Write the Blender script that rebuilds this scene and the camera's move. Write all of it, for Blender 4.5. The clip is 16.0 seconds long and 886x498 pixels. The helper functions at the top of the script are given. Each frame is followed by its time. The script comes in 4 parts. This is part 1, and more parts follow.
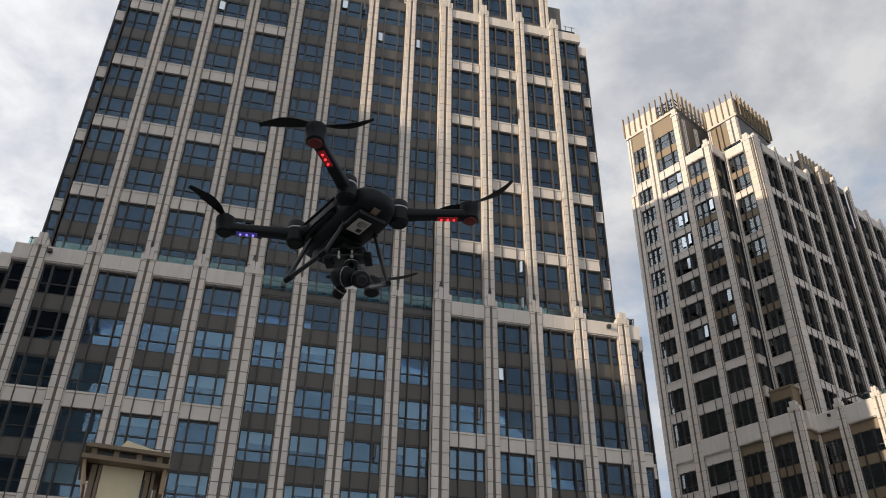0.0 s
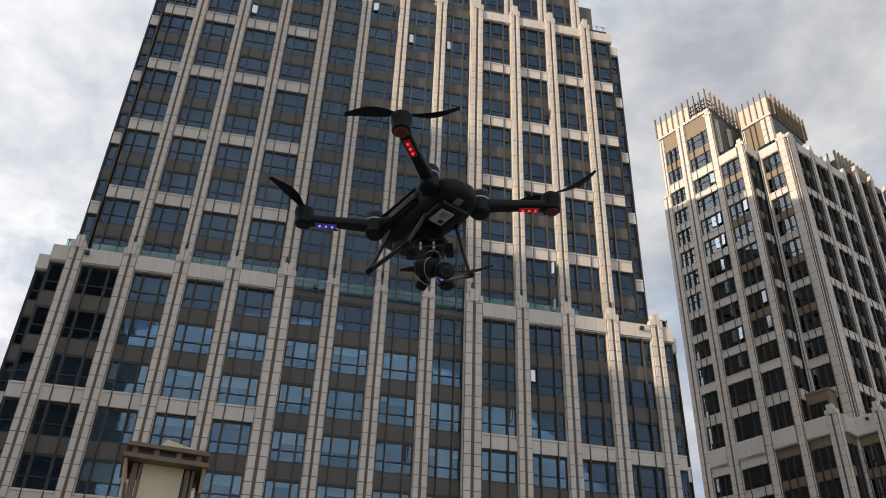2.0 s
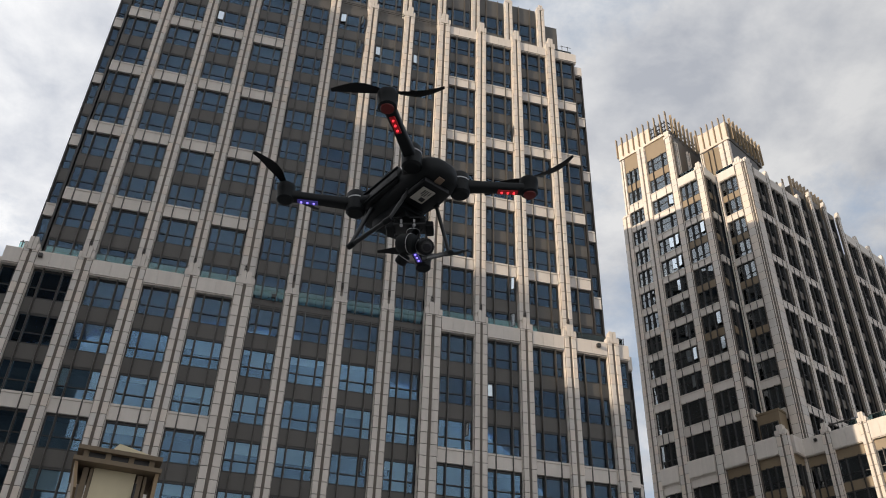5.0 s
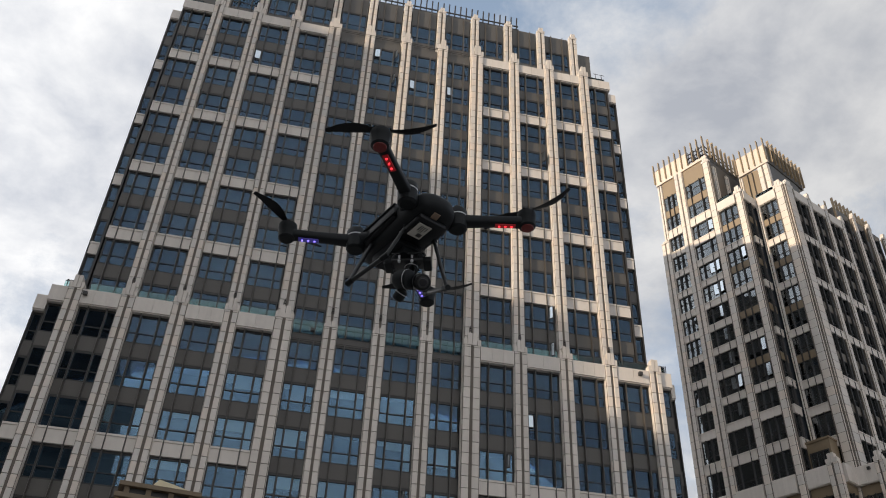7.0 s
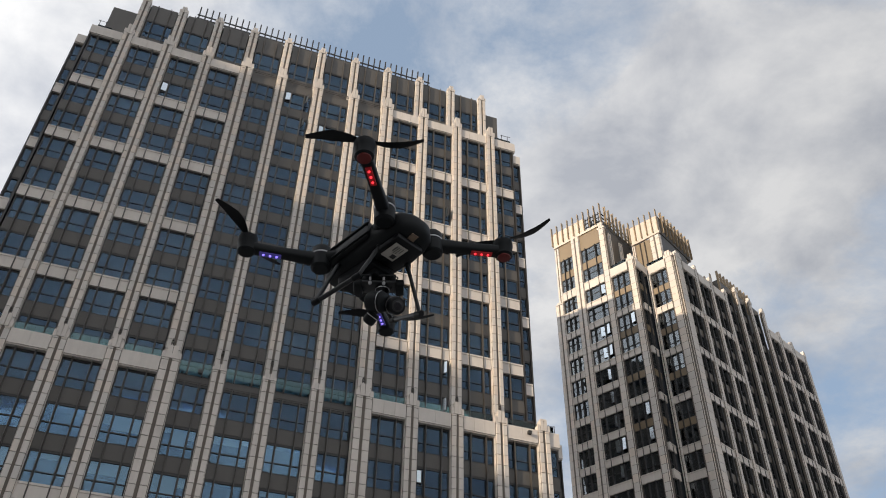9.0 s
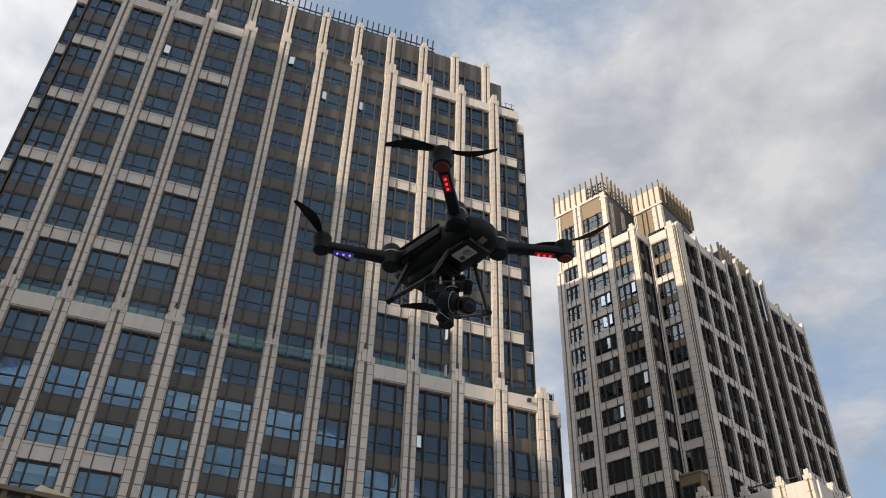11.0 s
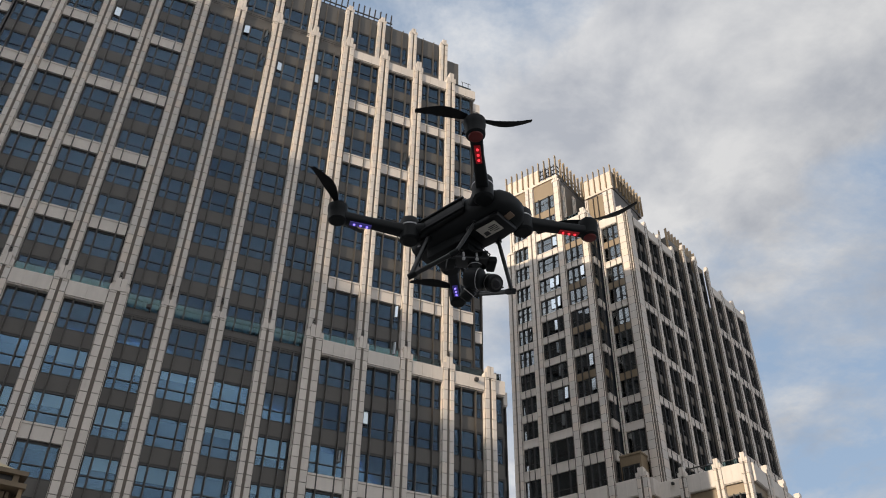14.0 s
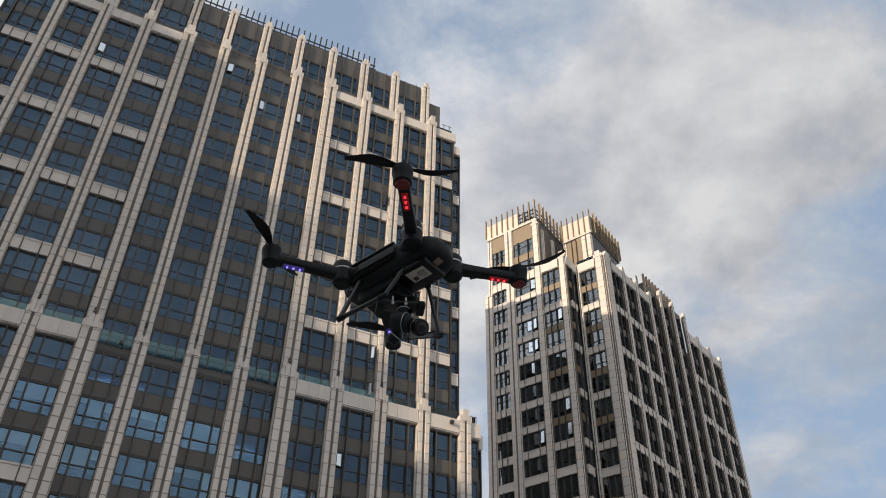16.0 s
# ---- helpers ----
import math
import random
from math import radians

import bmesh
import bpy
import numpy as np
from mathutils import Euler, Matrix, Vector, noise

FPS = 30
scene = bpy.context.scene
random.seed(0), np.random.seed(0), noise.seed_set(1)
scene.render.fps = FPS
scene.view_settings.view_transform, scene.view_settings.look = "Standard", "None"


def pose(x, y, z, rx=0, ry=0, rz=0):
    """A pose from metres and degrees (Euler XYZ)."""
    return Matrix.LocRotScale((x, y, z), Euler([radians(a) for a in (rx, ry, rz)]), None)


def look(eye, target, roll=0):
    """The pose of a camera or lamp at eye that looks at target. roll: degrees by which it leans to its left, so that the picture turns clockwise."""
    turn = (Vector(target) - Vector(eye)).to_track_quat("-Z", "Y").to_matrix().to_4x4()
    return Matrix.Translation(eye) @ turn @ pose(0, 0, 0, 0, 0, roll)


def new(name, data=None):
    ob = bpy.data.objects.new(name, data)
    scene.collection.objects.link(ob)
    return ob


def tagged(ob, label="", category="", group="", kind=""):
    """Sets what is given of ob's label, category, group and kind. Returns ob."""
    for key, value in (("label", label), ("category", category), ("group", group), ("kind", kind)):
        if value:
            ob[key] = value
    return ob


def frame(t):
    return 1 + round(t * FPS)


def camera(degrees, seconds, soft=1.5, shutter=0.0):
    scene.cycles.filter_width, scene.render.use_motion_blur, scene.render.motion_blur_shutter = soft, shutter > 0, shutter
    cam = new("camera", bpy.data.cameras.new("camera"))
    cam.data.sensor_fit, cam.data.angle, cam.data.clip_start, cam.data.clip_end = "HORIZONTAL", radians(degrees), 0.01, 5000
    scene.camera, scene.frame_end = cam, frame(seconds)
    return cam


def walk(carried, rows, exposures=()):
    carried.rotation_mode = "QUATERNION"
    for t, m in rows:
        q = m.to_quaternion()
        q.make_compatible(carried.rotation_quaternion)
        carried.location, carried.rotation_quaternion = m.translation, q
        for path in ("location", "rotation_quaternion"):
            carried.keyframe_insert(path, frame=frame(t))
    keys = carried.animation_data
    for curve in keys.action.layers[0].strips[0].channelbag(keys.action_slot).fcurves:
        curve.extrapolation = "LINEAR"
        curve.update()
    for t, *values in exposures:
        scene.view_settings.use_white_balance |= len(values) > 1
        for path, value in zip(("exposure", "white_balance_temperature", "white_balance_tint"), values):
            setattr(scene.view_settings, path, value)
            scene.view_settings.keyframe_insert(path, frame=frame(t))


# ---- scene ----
cam = camera(54.5, 16.0, soft=1.0)
walk(cam, [
    (0.0, pose(0.046, -0.191, 1.598, 124.05, -0.81, -13.65)),
    (0.5, pose(0.003, -0.295, 1.569, 123.50, -0.53, -9.99)),
    (1.0, pose(-0.055, -0.201, 1.579, 122.82, -1.26, -8.07)),
    (1.5, pose(-0.096, -0.199, 1.538, 123.05, -1.87, -9.52)),
    (2.0, pose(-0.078, -0.123, 1.588, 124.12, -1.84, -11.95)),
    (2.5, pose(-0.098, -0.112, 1.595, 124.78, -1.47, -13.59)),
    (3.0, pose(-0.124, -0.118, 1.588, 124.95, -1.35, -14.67)),
    (5.5, pose(-0.117, -0.095, 1.472, 125.31, -1.74, -14.99)),
    (6.0, pose(-0.053, -0.106, 1.514, 126.68, -1.76, -13.99)),
    (6.5, pose(0.002, -0.113, 1.537, 127.09, -1.97, -13.01)),
    (7.0, pose(-0.021, -0.143, 1.485, 127.10, -2.19, -12.27)),
    (7.5, pose(-0.083, 0.013, 1.507, 128.20, -2.32, -12.90)),
    (8.0, pose(-0.116, 0.139, 1.541, 129.94, -2.21, -15.84)),
    (8.5, pose(-0.133, 0.130, 1.525, 131.27, -1.66, -18.88)),
    (9.0, pose(-0.176, 0.046, 1.500, 130.74, -0.79, -19.87)),
    (11.5, pose(-0.405, -0.038, 1.495, 128.30, -1.71, -20.84)),
    (12.0, pose(-0.361, -0.086, 1.525, 128.07, -1.13, -21.94)),
    (12.5, pose(-0.328, -0.189, 1.528, 127.79, -0.86, -22.44)),
    (13.0, pose(-0.369, -0.111, 1.537, 127.51, -0.91, -22.97)),
    (13.5, pose(-0.459, 0.017, 1.534, 127.32, -1.00, -23.53)),
    (14.0, pose(-0.532, 0.124, 1.547, 127.16, -0.85, -24.11)),
    (14.5, pose(-0.565, 0.146, 1.557, 127.01, -0.81, -24.96)),
    (15.0, pose(-0.478, 0.188, 1.560, 127.07, -0.79, -25.67)),
    (15.5, pose(-0.424, 0.159, 1.559, 128.46, -0.80, -25.91)),
    (16.0, pose(-0.436, 0.027, 1.524, 129.92, -0.87, -25.86)),
])

# ---------------------------------------------------------------- sky, sun
SUN_TO = Vector((-0.93, -0.362, 0.26)).normalized()
world = bpy.data.worlds.new("sky")
scene.world = world
world.use_nodes = True
wn = world.node_tree
wn.nodes.clear()


def node(tree, kind, **props):
    nd = tree.nodes.new(kind)
    for key, value in props.items():
        nd.inputs[key].default_value = value
    return nd


def math_node(tree, op, a, b=None, clamp=False):
    nd = tree.nodes.new("ShaderNodeMath")
    nd.operation, nd.use_clamp = op, clamp
    for slot, val in ((0, a), (1, b)):
        if val is None:
            continue
        if isinstance(val, (int, float)):
            nd.inputs[slot].default_value = val
        else:
            tree.links.new(val, nd.inputs[slot])
    return nd.outputs[0]


def ramp(tree, fac, stops):
    nd = tree.nodes.new("ShaderNodeValToRGB")
    els = nd.color_ramp.elements
    while len(els) < len(stops):
        els.new(0.5)
    for el, (pos, col) in zip(els, stops):
        el.position = pos
        el.color = (*col, 1) if len(col) == 3 else col
    tree.links.new(fac, nd.inputs[0])
    return nd.outputs[0]


def mix_rgb(tree, fac, a, b, blend="MIX"):
    nd = tree.nodes.new("ShaderNodeMix")
    nd.data_type, nd.blend_type = "RGBA", blend
    for slot, val in ((0, fac), (6, a), (7, b)):
        if isinstance(val, (int, float)):
            nd.inputs[slot].default_value = val
        elif isinstance(val, tuple):
            nd.inputs[slot].default_value = (*val, 1)
        else:
            tree.links.new(val, nd.inputs[slot])
    return nd.outputs[2]


sky = wn.nodes.new("ShaderNodeTexSky")
sky.sky_type, sky.sun_disc = "NISHITA", False
sky.sun_elevation = math.asin(SUN_TO.z)
sky.sun_rotation = math.atan2(SUN_TO.x, SUN_TO.y)
sky.dust_density = 1.5
coords = wn.nodes.new("ShaderNodeTexCoord")
split = wn.nodes.new("ShaderNodeSeparateXYZ")
wn.links.new(coords.outputs["Generated"], split.inputs[0])
up = math_node(wn, "ADD", math_node(wn, "MAXIMUM", split.outputs[2], 0.0), 0.22)
flat = wn.nodes.new("ShaderNodeCombineXYZ")
wn.links.new(math_node(wn, "DIVIDE", split.outputs[0], up), flat.inputs[0])
wn.links.new(math_node(wn, "DIVIDE", split.outputs[1], up), flat.inputs[1])
cover = node(wn, "ShaderNodeTexNoise", Scale=3.4, Detail=13.0, Roughness=0.66, Distortion=0.2)
wn.links.new(flat.outputs[0], cover.inputs["Vector"])
shade = node(wn, "ShaderNodeTexNoise", Scale=5.6, Detail=10.0, Roughness=0.58, Distortion=0.15)
wn.links.new(flat.outputs[0], shade.inputs["Vector"])
# cloud is thickened in the west and the unseen south for what panes mirror
lean = math_node(wn, "MULTIPLY", math_node(wn, "MAXIMUM", math_node(wn, "MULTIPLY", split.outputs[0], -1.0), 0.0), 0.28)
lean = math_node(wn, "ADD", lean, math_node(wn, "MULTIPLY", math_node(wn, "MAXIMUM", math_node(wn, "MULTIPLY", split.outputs[1], -1.0), 0.0), 0.22))


def cloud_mass(total, toward, amount, reach):
    """Thickens (or opens, where amount is negative) the cloud within reach degrees round a direction."""
    dot = wn.nodes.new("ShaderNodeVectorMath")
    dot.operation = "DOT_PRODUCT"
    wn.links.new(coords.outputs["Generated"], dot.inputs[0])
    dot.inputs[1].default_value = Vector(toward).normalized()
    rng_ = wn.nodes.new("ShaderNodeMapRange")
    rng_.interpolation_type = "SMOOTHSTEP"
    wn.links.new(dot.outputs["Value"], rng_.inputs["Value"])
    rng_.inputs["From Min"].default_value = math.cos(radians(reach))
    rng_.inputs["From Max"].default_value = 1.0
    rng_.inputs["To Max"].default_value = amount
    return math_node(wn, "ADD", total, rng_.outputs[0])


for toward, amount, reach in (((0.17, 0.52, 0.84), -0.12, 15), ((0.62, 0.28, 0.74), -0.12, 12), ((0.60, 0.37, 0.71), 0.26, 7), ((0.72, 0.54, 0.45), -0.09, 22), ((0.40, 0.50, 0.76), 0.13, 18), ((0.55, 0.50, 0.66), 0.12, 14),
                              ((-0.22, 0.66, 0.715), 0.16, 14), ((-0.38, 0.80, 0.47), 0.14, 22), ((-0.29, 0.82, 0.5), -0.16, 5), ((0.49, 0.58, 0.65), 0.06, 12)):
    lean = cloud_mass(lean, toward, amount, reach)
fac = ramp(wn, math_node(wn, "ADD", cover.outputs[0], lean), [(0.34, (0, 0, 0)), (0.61, (1, 1, 1))])
cloud = ramp(wn, shade.outputs[0], [(0.33, (3.9, 4.1, 4.55)), (0.62, (6.6, 6.6, 6.65))])
back = wn.nodes.new("ShaderNodeBackground")
back.inputs["Strength"].default_value = 0.138
# cloud is brighter towards the sun, and thin haze pales the blue
west = math_node(wn, "SUBTRACT", 1.0, math_node(wn, "MULTIPLY", split.outputs[0], 0.42))
cloud = mix_rgb(wn, 1.0, cloud, west, "MULTIPLY")
clear_sky = mix_rgb(wn, 1.0, mix_rgb(wn, 0.7, sky.outputs[0], (2.7, 3.5, 4.7)), (2.75, 3.6, 4.9), "DARKEN")
wn.links.new(mix_rgb(wn, fac, clear_sky, cloud), back.inputs["Color"])
wout = wn.nodes.new("ShaderNodeOutputWorld")
wn.links.new(back.outputs[0], wout.inputs[0])

sun = new("sun", bpy.data.lights.new("sun", "SUN"))
sun.data.energy, sun.data.angle, sun.data.color = 4.1, radians(0.6), (1.0, 0.82, 0.62)
sun.matrix_world = look(SUN_TO * 300, (0, 0, 0))


# ---------------------------------------------------------------- materials
def material(name, color, rough=0.6, metal=0.0, vary=0.12, grain=6.0, stain=0.5, bump=0.0, random_tone=0.0, spec=0.5, streak=0.0):
    """A surface with fine grain, broad stains and a tone of its own for each piece."""
    mat = bpy.data.materials.new(name)
    mat.use_nodes = True
    t = mat.node_tree
    bsdf = t.nodes["Principled BSDF"]
    bsdf.inputs["Metallic"].default_value = metal
    bsdf.inputs["Specular IOR Level"].default_value = spec
    tc = t.nodes.new("ShaderNodeNewGeometry")
    fine = node(t, "ShaderNodeTexNoise", Scale=grain, Detail=6.0, Roughness=0.6)
    broad = node(t, "ShaderNodeTexNoise", Scale=stain, Detail=4.0, Roughness=0.55)
    t.links.new(tc.outputs["Position"], fine.inputs["Vector"])
    t.links.new(tc.outputs["Position"], broad.inputs["Vector"])
    tone = math_node(t, "ADD", math_node(t, "MULTIPLY", fine.outputs[0], vary), math_node(t, "MULTIPLY", broad.outputs[0], vary * 1.4))
    tone = math_node(t, "ADD", tone, 1.0 - vary * 1.2)
    if streak:
        mp = t.nodes.new("ShaderNodeMapping")
        mp.inputs["Scale"].default_value = (3.0, 3.0, 0.12)
        t.links.new(tc.outputs["Position"], mp.inputs["Vector"])
        run = node(t, "ShaderNodeTexNoise", Scale=1.0, Detail=3.0)
        t.links.new(mp.outputs[0], run.inputs["Vector"])
        tone = math_node(t, "MULTIPLY", tone, math_node(t, "ADD", math_node(t, "MULTIPLY", run.outputs[0], streak), 1.0 - streak * 0.5))
    if random_tone:
        info = t.nodes.new("ShaderNodeObjectInfo")
        isle = math_node(t, "ADD", math_node(t, "MULTIPLY", info.outputs["Random"], 0.5), math_node(t, "MULTIPLY", tc.outputs["Random Per Island"], 0.5))
        tone = math_node(t, "MULTIPLY", tone, math_node(t, "ADD", math_node(t, "MULTIPLY", isle, random_tone), 1.0 - random_tone * 0.5))
    hue = color
    if random_tone > 0.1:
        hue = mix_rgb(t, math_node(t, "MULTIPLY", math_node(t, "POWER", tc.outputs["Random Per Island"], 2.0), 0.8), color, (color[0] * 1.03, color[1] * 0.93, color[2] * 0.84))
    t.links.new(mix_rgb(t, 1.0, hue, tone, "MULTIPLY"), bsdf.inputs["Base Color"])
    t.links.new(math_node(t, "ADD", math_node(t, "MULTIPLY", broad.outputs[0], 0.2), rough - 0.1), bsdf.inputs["Roughness"])
    if bump:
        bn = node(t, "ShaderNodeBump", Strength=bump, Distance=0.02)
        t.links.new(fine.outputs[0], bn.inputs["Height"])
        t.links.new(bn.outputs[0], bsdf.inputs["Normal"])
    return mat


def glass_material(name, tint, coat, ior=2.3, wobble=0.005):
    """Tinted pane: lets some light through and mirrors the sky by Fresnel."""
    mat = bpy.data.materials.new(name)
    mat.use_nodes = True
    t = mat.node_tree
    t.nodes.clear()
    clear = t.nodes.new("ShaderNodeBsdfTransparent")
    clear.inputs[0].default_value = (*tint, 1)
    gloss = t.nodes.new("ShaderNodeBsdfGlossy")
    gloss.inputs["Color"].default_value = (*coat, 1)
    gloss.inputs["Roughness"].default_value = 0.02
    geo = t.nodes.new("ShaderNodeNewGeometry")
    wave = node(t, "ShaderNodeTexNoise", Scale=0.7, Detail=2.0)
    t.links.new(geo.outputs["Position"], wave.inputs["Vector"])
    bn = node(t, "ShaderNodeBump", Strength=0.25, Distance=wobble)
    t.links.new(wave.outputs[0], bn.inputs["Height"])
    t.links.new(bn.outputs[0], gloss.inputs["Normal"])
    fr = node(t, "ShaderNodeFresnel", IOR=ior)
    mx = t.nodes.new("ShaderNodeMixShader")
    t.links.new(fr.outputs[0], mx.inputs[0])
    t.links.new(clear.outputs[0], mx.inputs[1])
    t.links.new(gloss.outputs[0], mx.inputs[2])
    out = t.nodes.new("ShaderNodeOutputMaterial")
    t.links.new(mx.outputs[0], out.inputs[0])
    return mat


def lamp_material(name, color, power):
    mat = bpy.data.materials.new(name)
    mat.use_nodes = True
    bsdf = mat.node_tree.nodes["Principled BSDF"]
    bsdf.inputs["Base Color"].default_value = (*color, 1)
    bsdf.inputs["Emission Color"].default_value = (*color, 1)
    bsdf.inputs["Emission Strength"].default_value = power
    return mat


STONE = material("pale_stone", (0.65, 0.612, 0.57), 0.7, vary=0.16, grain=3.0, stain=0.25, bump=0.15, random_tone=0.24, streak=0.22)
STONE_BAND = material("pale_stone_panel", (0.65, 0.615, 0.575), 0.65, vary=0.14, grain=2.5, stain=0.2, bump=0.1, random_tone=0.14, streak=0.2)
JOINT = material("joint_mortar", (0.155, 0.133, 0.113), 0.9, vary=0.2)
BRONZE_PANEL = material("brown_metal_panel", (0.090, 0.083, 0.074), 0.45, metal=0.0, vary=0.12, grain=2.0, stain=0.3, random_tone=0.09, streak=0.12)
# One brown panel twice: long-face shade, then gable sun, mixed into the colour.
SHADE_TONED_PANEL = material("brown_panel_shade_toned", (0.150, 0.130, 0.110), 0.45, vary=0.12, grain=2.0, stain=0.3, random_tone=0.09, streak=0.12)
SUN_TONED_PANEL = material("brown_panel_sun_toned", (0.235, 0.178, 0.112), 0.5, vary=0.12, grain=2.0, stain=0.3, random_tone=0.09, streak=0.12)
FRAME = material("dark_bronze_frame", (0.030, 0.028, 0.027), 0.4, vary=0.1)
FIN = material("bronze_mullion", (0.072, 0.064, 0.056), 0.32, vary=0.15, grain=2.0)
# Near-black stands in for the dimness of rooms; the cores are solid.
INNER = material("interior_painted_dark", (0.045, 0.055, 0.07), 0.9, vary=0.3, stain=0.6)
BLIND = material("roller_blind", (0.76, 0.80, 0.79), 0.85, vary=0.12, grain=8.0, random_tone=0.6)
GLASS = glass_material("window_glass", (0.88, 0.95, 0.95), (0.38, 0.59, 0.84), 2.1)
GLASS_DARK = glass_material("smoked_window_glass", (0.60, 0.62, 0.60), (0.80, 0.89, 0.95), 2.9)
GLASS_FLANK = glass_material("grey_window_glass", (0.60, 0.62, 0.60), (0.70, 0.78, 0.84), 2.2)
GLASS_PALE = glass_material("clear_rail_glass", (0.66, 0.80, 0.79), (0.70, 0.85, 0.86), 1.7)
SASH = material("open_sash_face", (0.66, 0.74, 0.80), 0.16, metal=1.0, vary=0.06)
STEEL = material("grey_steel", (0.03, 0.03, 0.032), 0.5, metal=0.0, vary=0.15)
PALE_STEEL = material("painted_steel_fin", (0.31, 0.23, 0.14), 0.4, vary=0.12)
ROOF = material("roof_felt", (0.12, 0.115, 0.11), 0.9, vary=0.2)
PAVING = material("grey_paving", (0.22, 0.21, 0.20), 0.85, vary=0.25, grain=2.0, stain=0.1)
CREAM = material("cream_render", (0.76, 0.67, 0.46), 0.8, vary=0.14, grain=5.0, stain=1.2, streak=0.2)
TIMBER = material("weathered_brown_timber", (0.205, 0.155, 0.10), 0.7, vary=0.3, grain=9.0, stain=1.5, bump=0.2)
TAN_TIMBER = material("tan_timber_board", (0.36, 0.25, 0.14), 0.65, vary=0.3, grain=9.0, stain=1.5, bump=0.2)
SHELL = material("black_drone_shell", (0.0095, 0.0115, 0.0130), 0.55, vary=0.2, grain=60, stain=9, spec=0.2)
SHELL_GLOSS = material("black_gloss_plastic", (0.007, 0.008, 0.0095), 0.36, vary=0.15, grain=40, stain=9, spec=0.25)
CARBON = material("dark_tube", (0.016, 0.018, 0.020), 0.42, vary=0.2, grain=80, stain=12)
SILVER = material("silver_ring", (0.55, 0.55, 0.57), 0.4, metal=0.2, vary=0.08, grain=60, stain=9)
PAPER = material("grey_label", (0.56, 0.54, 0.48), 0.6, vary=0.12, grain=50, stain=9)
TAN_PAPER = material("brown_label", (0.24, 0.17, 0.12), 0.6, vary=0.12, grain=50, stain=9)
INK = material("dark_ink", (0.05, 0.05, 0.05), 0.7, vary=0.1)
LENS = material("dark_lens_glass", (0.01, 0.01, 0.014), 0.12, vary=0.05, grain=50, stain=9)
RED_LENS = material("red_plastic_cap", (0.16, 0.012, 0.010), 0.4, vary=0.1, grain=50, stain=9)
RED_GLOW = lamp_material("red_lamp_housing", (0.30, 0.008, 0.012), 0.18)
BLUE_GLOW = lamp_material("violet_lamp_housing", (0.05, 0.04, 0.22), 0.35)
RED_LED = lamp_material("red_lamp", (1.0, 0.035, 0.05), 1.8)
BLUE_LED = lamp_material("violet_lamp", (0.27, 0.20, 1.0), 1.6)


# ---------------------------------------------------------------- mesh helpers
class Solid:
    """Collects boxes and prisms as one mesh."""

    def __init__(self):
        self.v, self.f = [], []

    def box(self, x0, x1, y0, y1, z0, z1):
        b = len(self.v)
        self.v += [(x0, y0, z0), (x1, y0, z0), (x1, y1, z0), (x0, y1, z0), (x0, y0, z1), (x1, y0, z1), (x1, y1, z1), (x0, y1, z1)]
        self.f += [(b, b + 3, b + 2, b + 1), (b + 4, b + 5, b + 6, b + 7), (b, b + 1, b + 5, b + 4), (b + 1, b + 2, b + 6, b + 5),
                   (b + 2, b + 3, b + 7, b + 6), (b + 3, b, b + 4, b + 7)]
        return self

    def prism(self, outline, z0, z1):
        """outline: (x, y) anticlockwise seen from above."""
        b, n = len(self.v), len(outline)
        self.v += [(x, y, z0) for x, y in outline] + [(x, y, z1) for x, y in outline]
        self.f.append(tuple(b + n - 1 - i for i in range(n)))
        self.f.append(tuple(b + n + i for i in range(n)))
        self.f += [(b + i, b + (i + 1) % n, b + n + (i + 1) % n, b + n + i) for i in range(n)]
        return self

    def sweep(self, outline, a, b, axis):
        """outline: (p, z) pairs, drawn out from a to b along x (axis 0, p is y) or along y (axis 1, p is x)."""
        k, n = len(self.v), len(outline)
        for e in (a, b):
            self.v += [(e, p, z) if axis == 0 else (p, e, z) for p, z in outline]
        self.f.append(tuple(k + i for i in range(n)))
        self.f.append(tuple(k + 2 * n - 1 - i for i in range(n)))
        self.f += [(k + i, k + n + i, k + n + (i + 1) % n, k + (i + 1) % n) for i in range(n)]
        return self

    def lattice(self, xs, zs, y0, y1):
        """A flat grating: strips of even number between the given lines are solid, the rest are holes."""
        k, nx, nz = len(self.v), len(xs), len(zs)
        for y in (y0, y1):
            self.v += [(x, y, z) for x in xs for z in zs]
        at_ = lambda i, j, s: k + s * nx * nz + i * nz + j
        full = lambda i, j: 0 <= i < nx - 1 and 0 <= j < nz - 1 and (i % 2 == 0 or j % 2 == 0)
        for i in range(nx - 1):
            for j in range(nz - 1):
                if not full(i, j):
                    continue
                c = [(i, j), (i + 1, j), (i + 1, j + 1), (i, j + 1)]
                self.f.append(tuple(at_(*q, 0) for q in c))
                self.f.append(tuple(at_(*q, 1) for q in c[::-1]))
                for (di, dj), (p, q) in (((0, -1), (0, 1)), ((1, 0), (1, 2)), ((0, 1), (2, 3)), ((-1, 0), (3, 0))):
                    if not full(i + di, j + dj):
                        self.f.append((at_(*c[p], 0), at_(*c[p], 1), at_(*c[q], 1), at_(*c[q], 0)))
        return self

    def mesh(self, name, mat):
        me = bpy.data.meshes.new(name)
        me.from_pydata(self.v, [], self.f)
        me.materials.append(mat)
        return me


def put(name, me, parent, m=None, label="", kind=""):
    ob = new(name, me)
    ob.parent = parent
    if m is not None:
        ob.matrix_basis = m
    return tagged(ob, label, kind=kind)


def at(x, y, z):
    return Matrix.Translation((x, y, z))


cache = {}


def shared(key, build, name, mat):
    if key not in cache:
        s = Solid()
        build(s)
        cache[key] = s.mesh(name, mat)
    return cache[key]


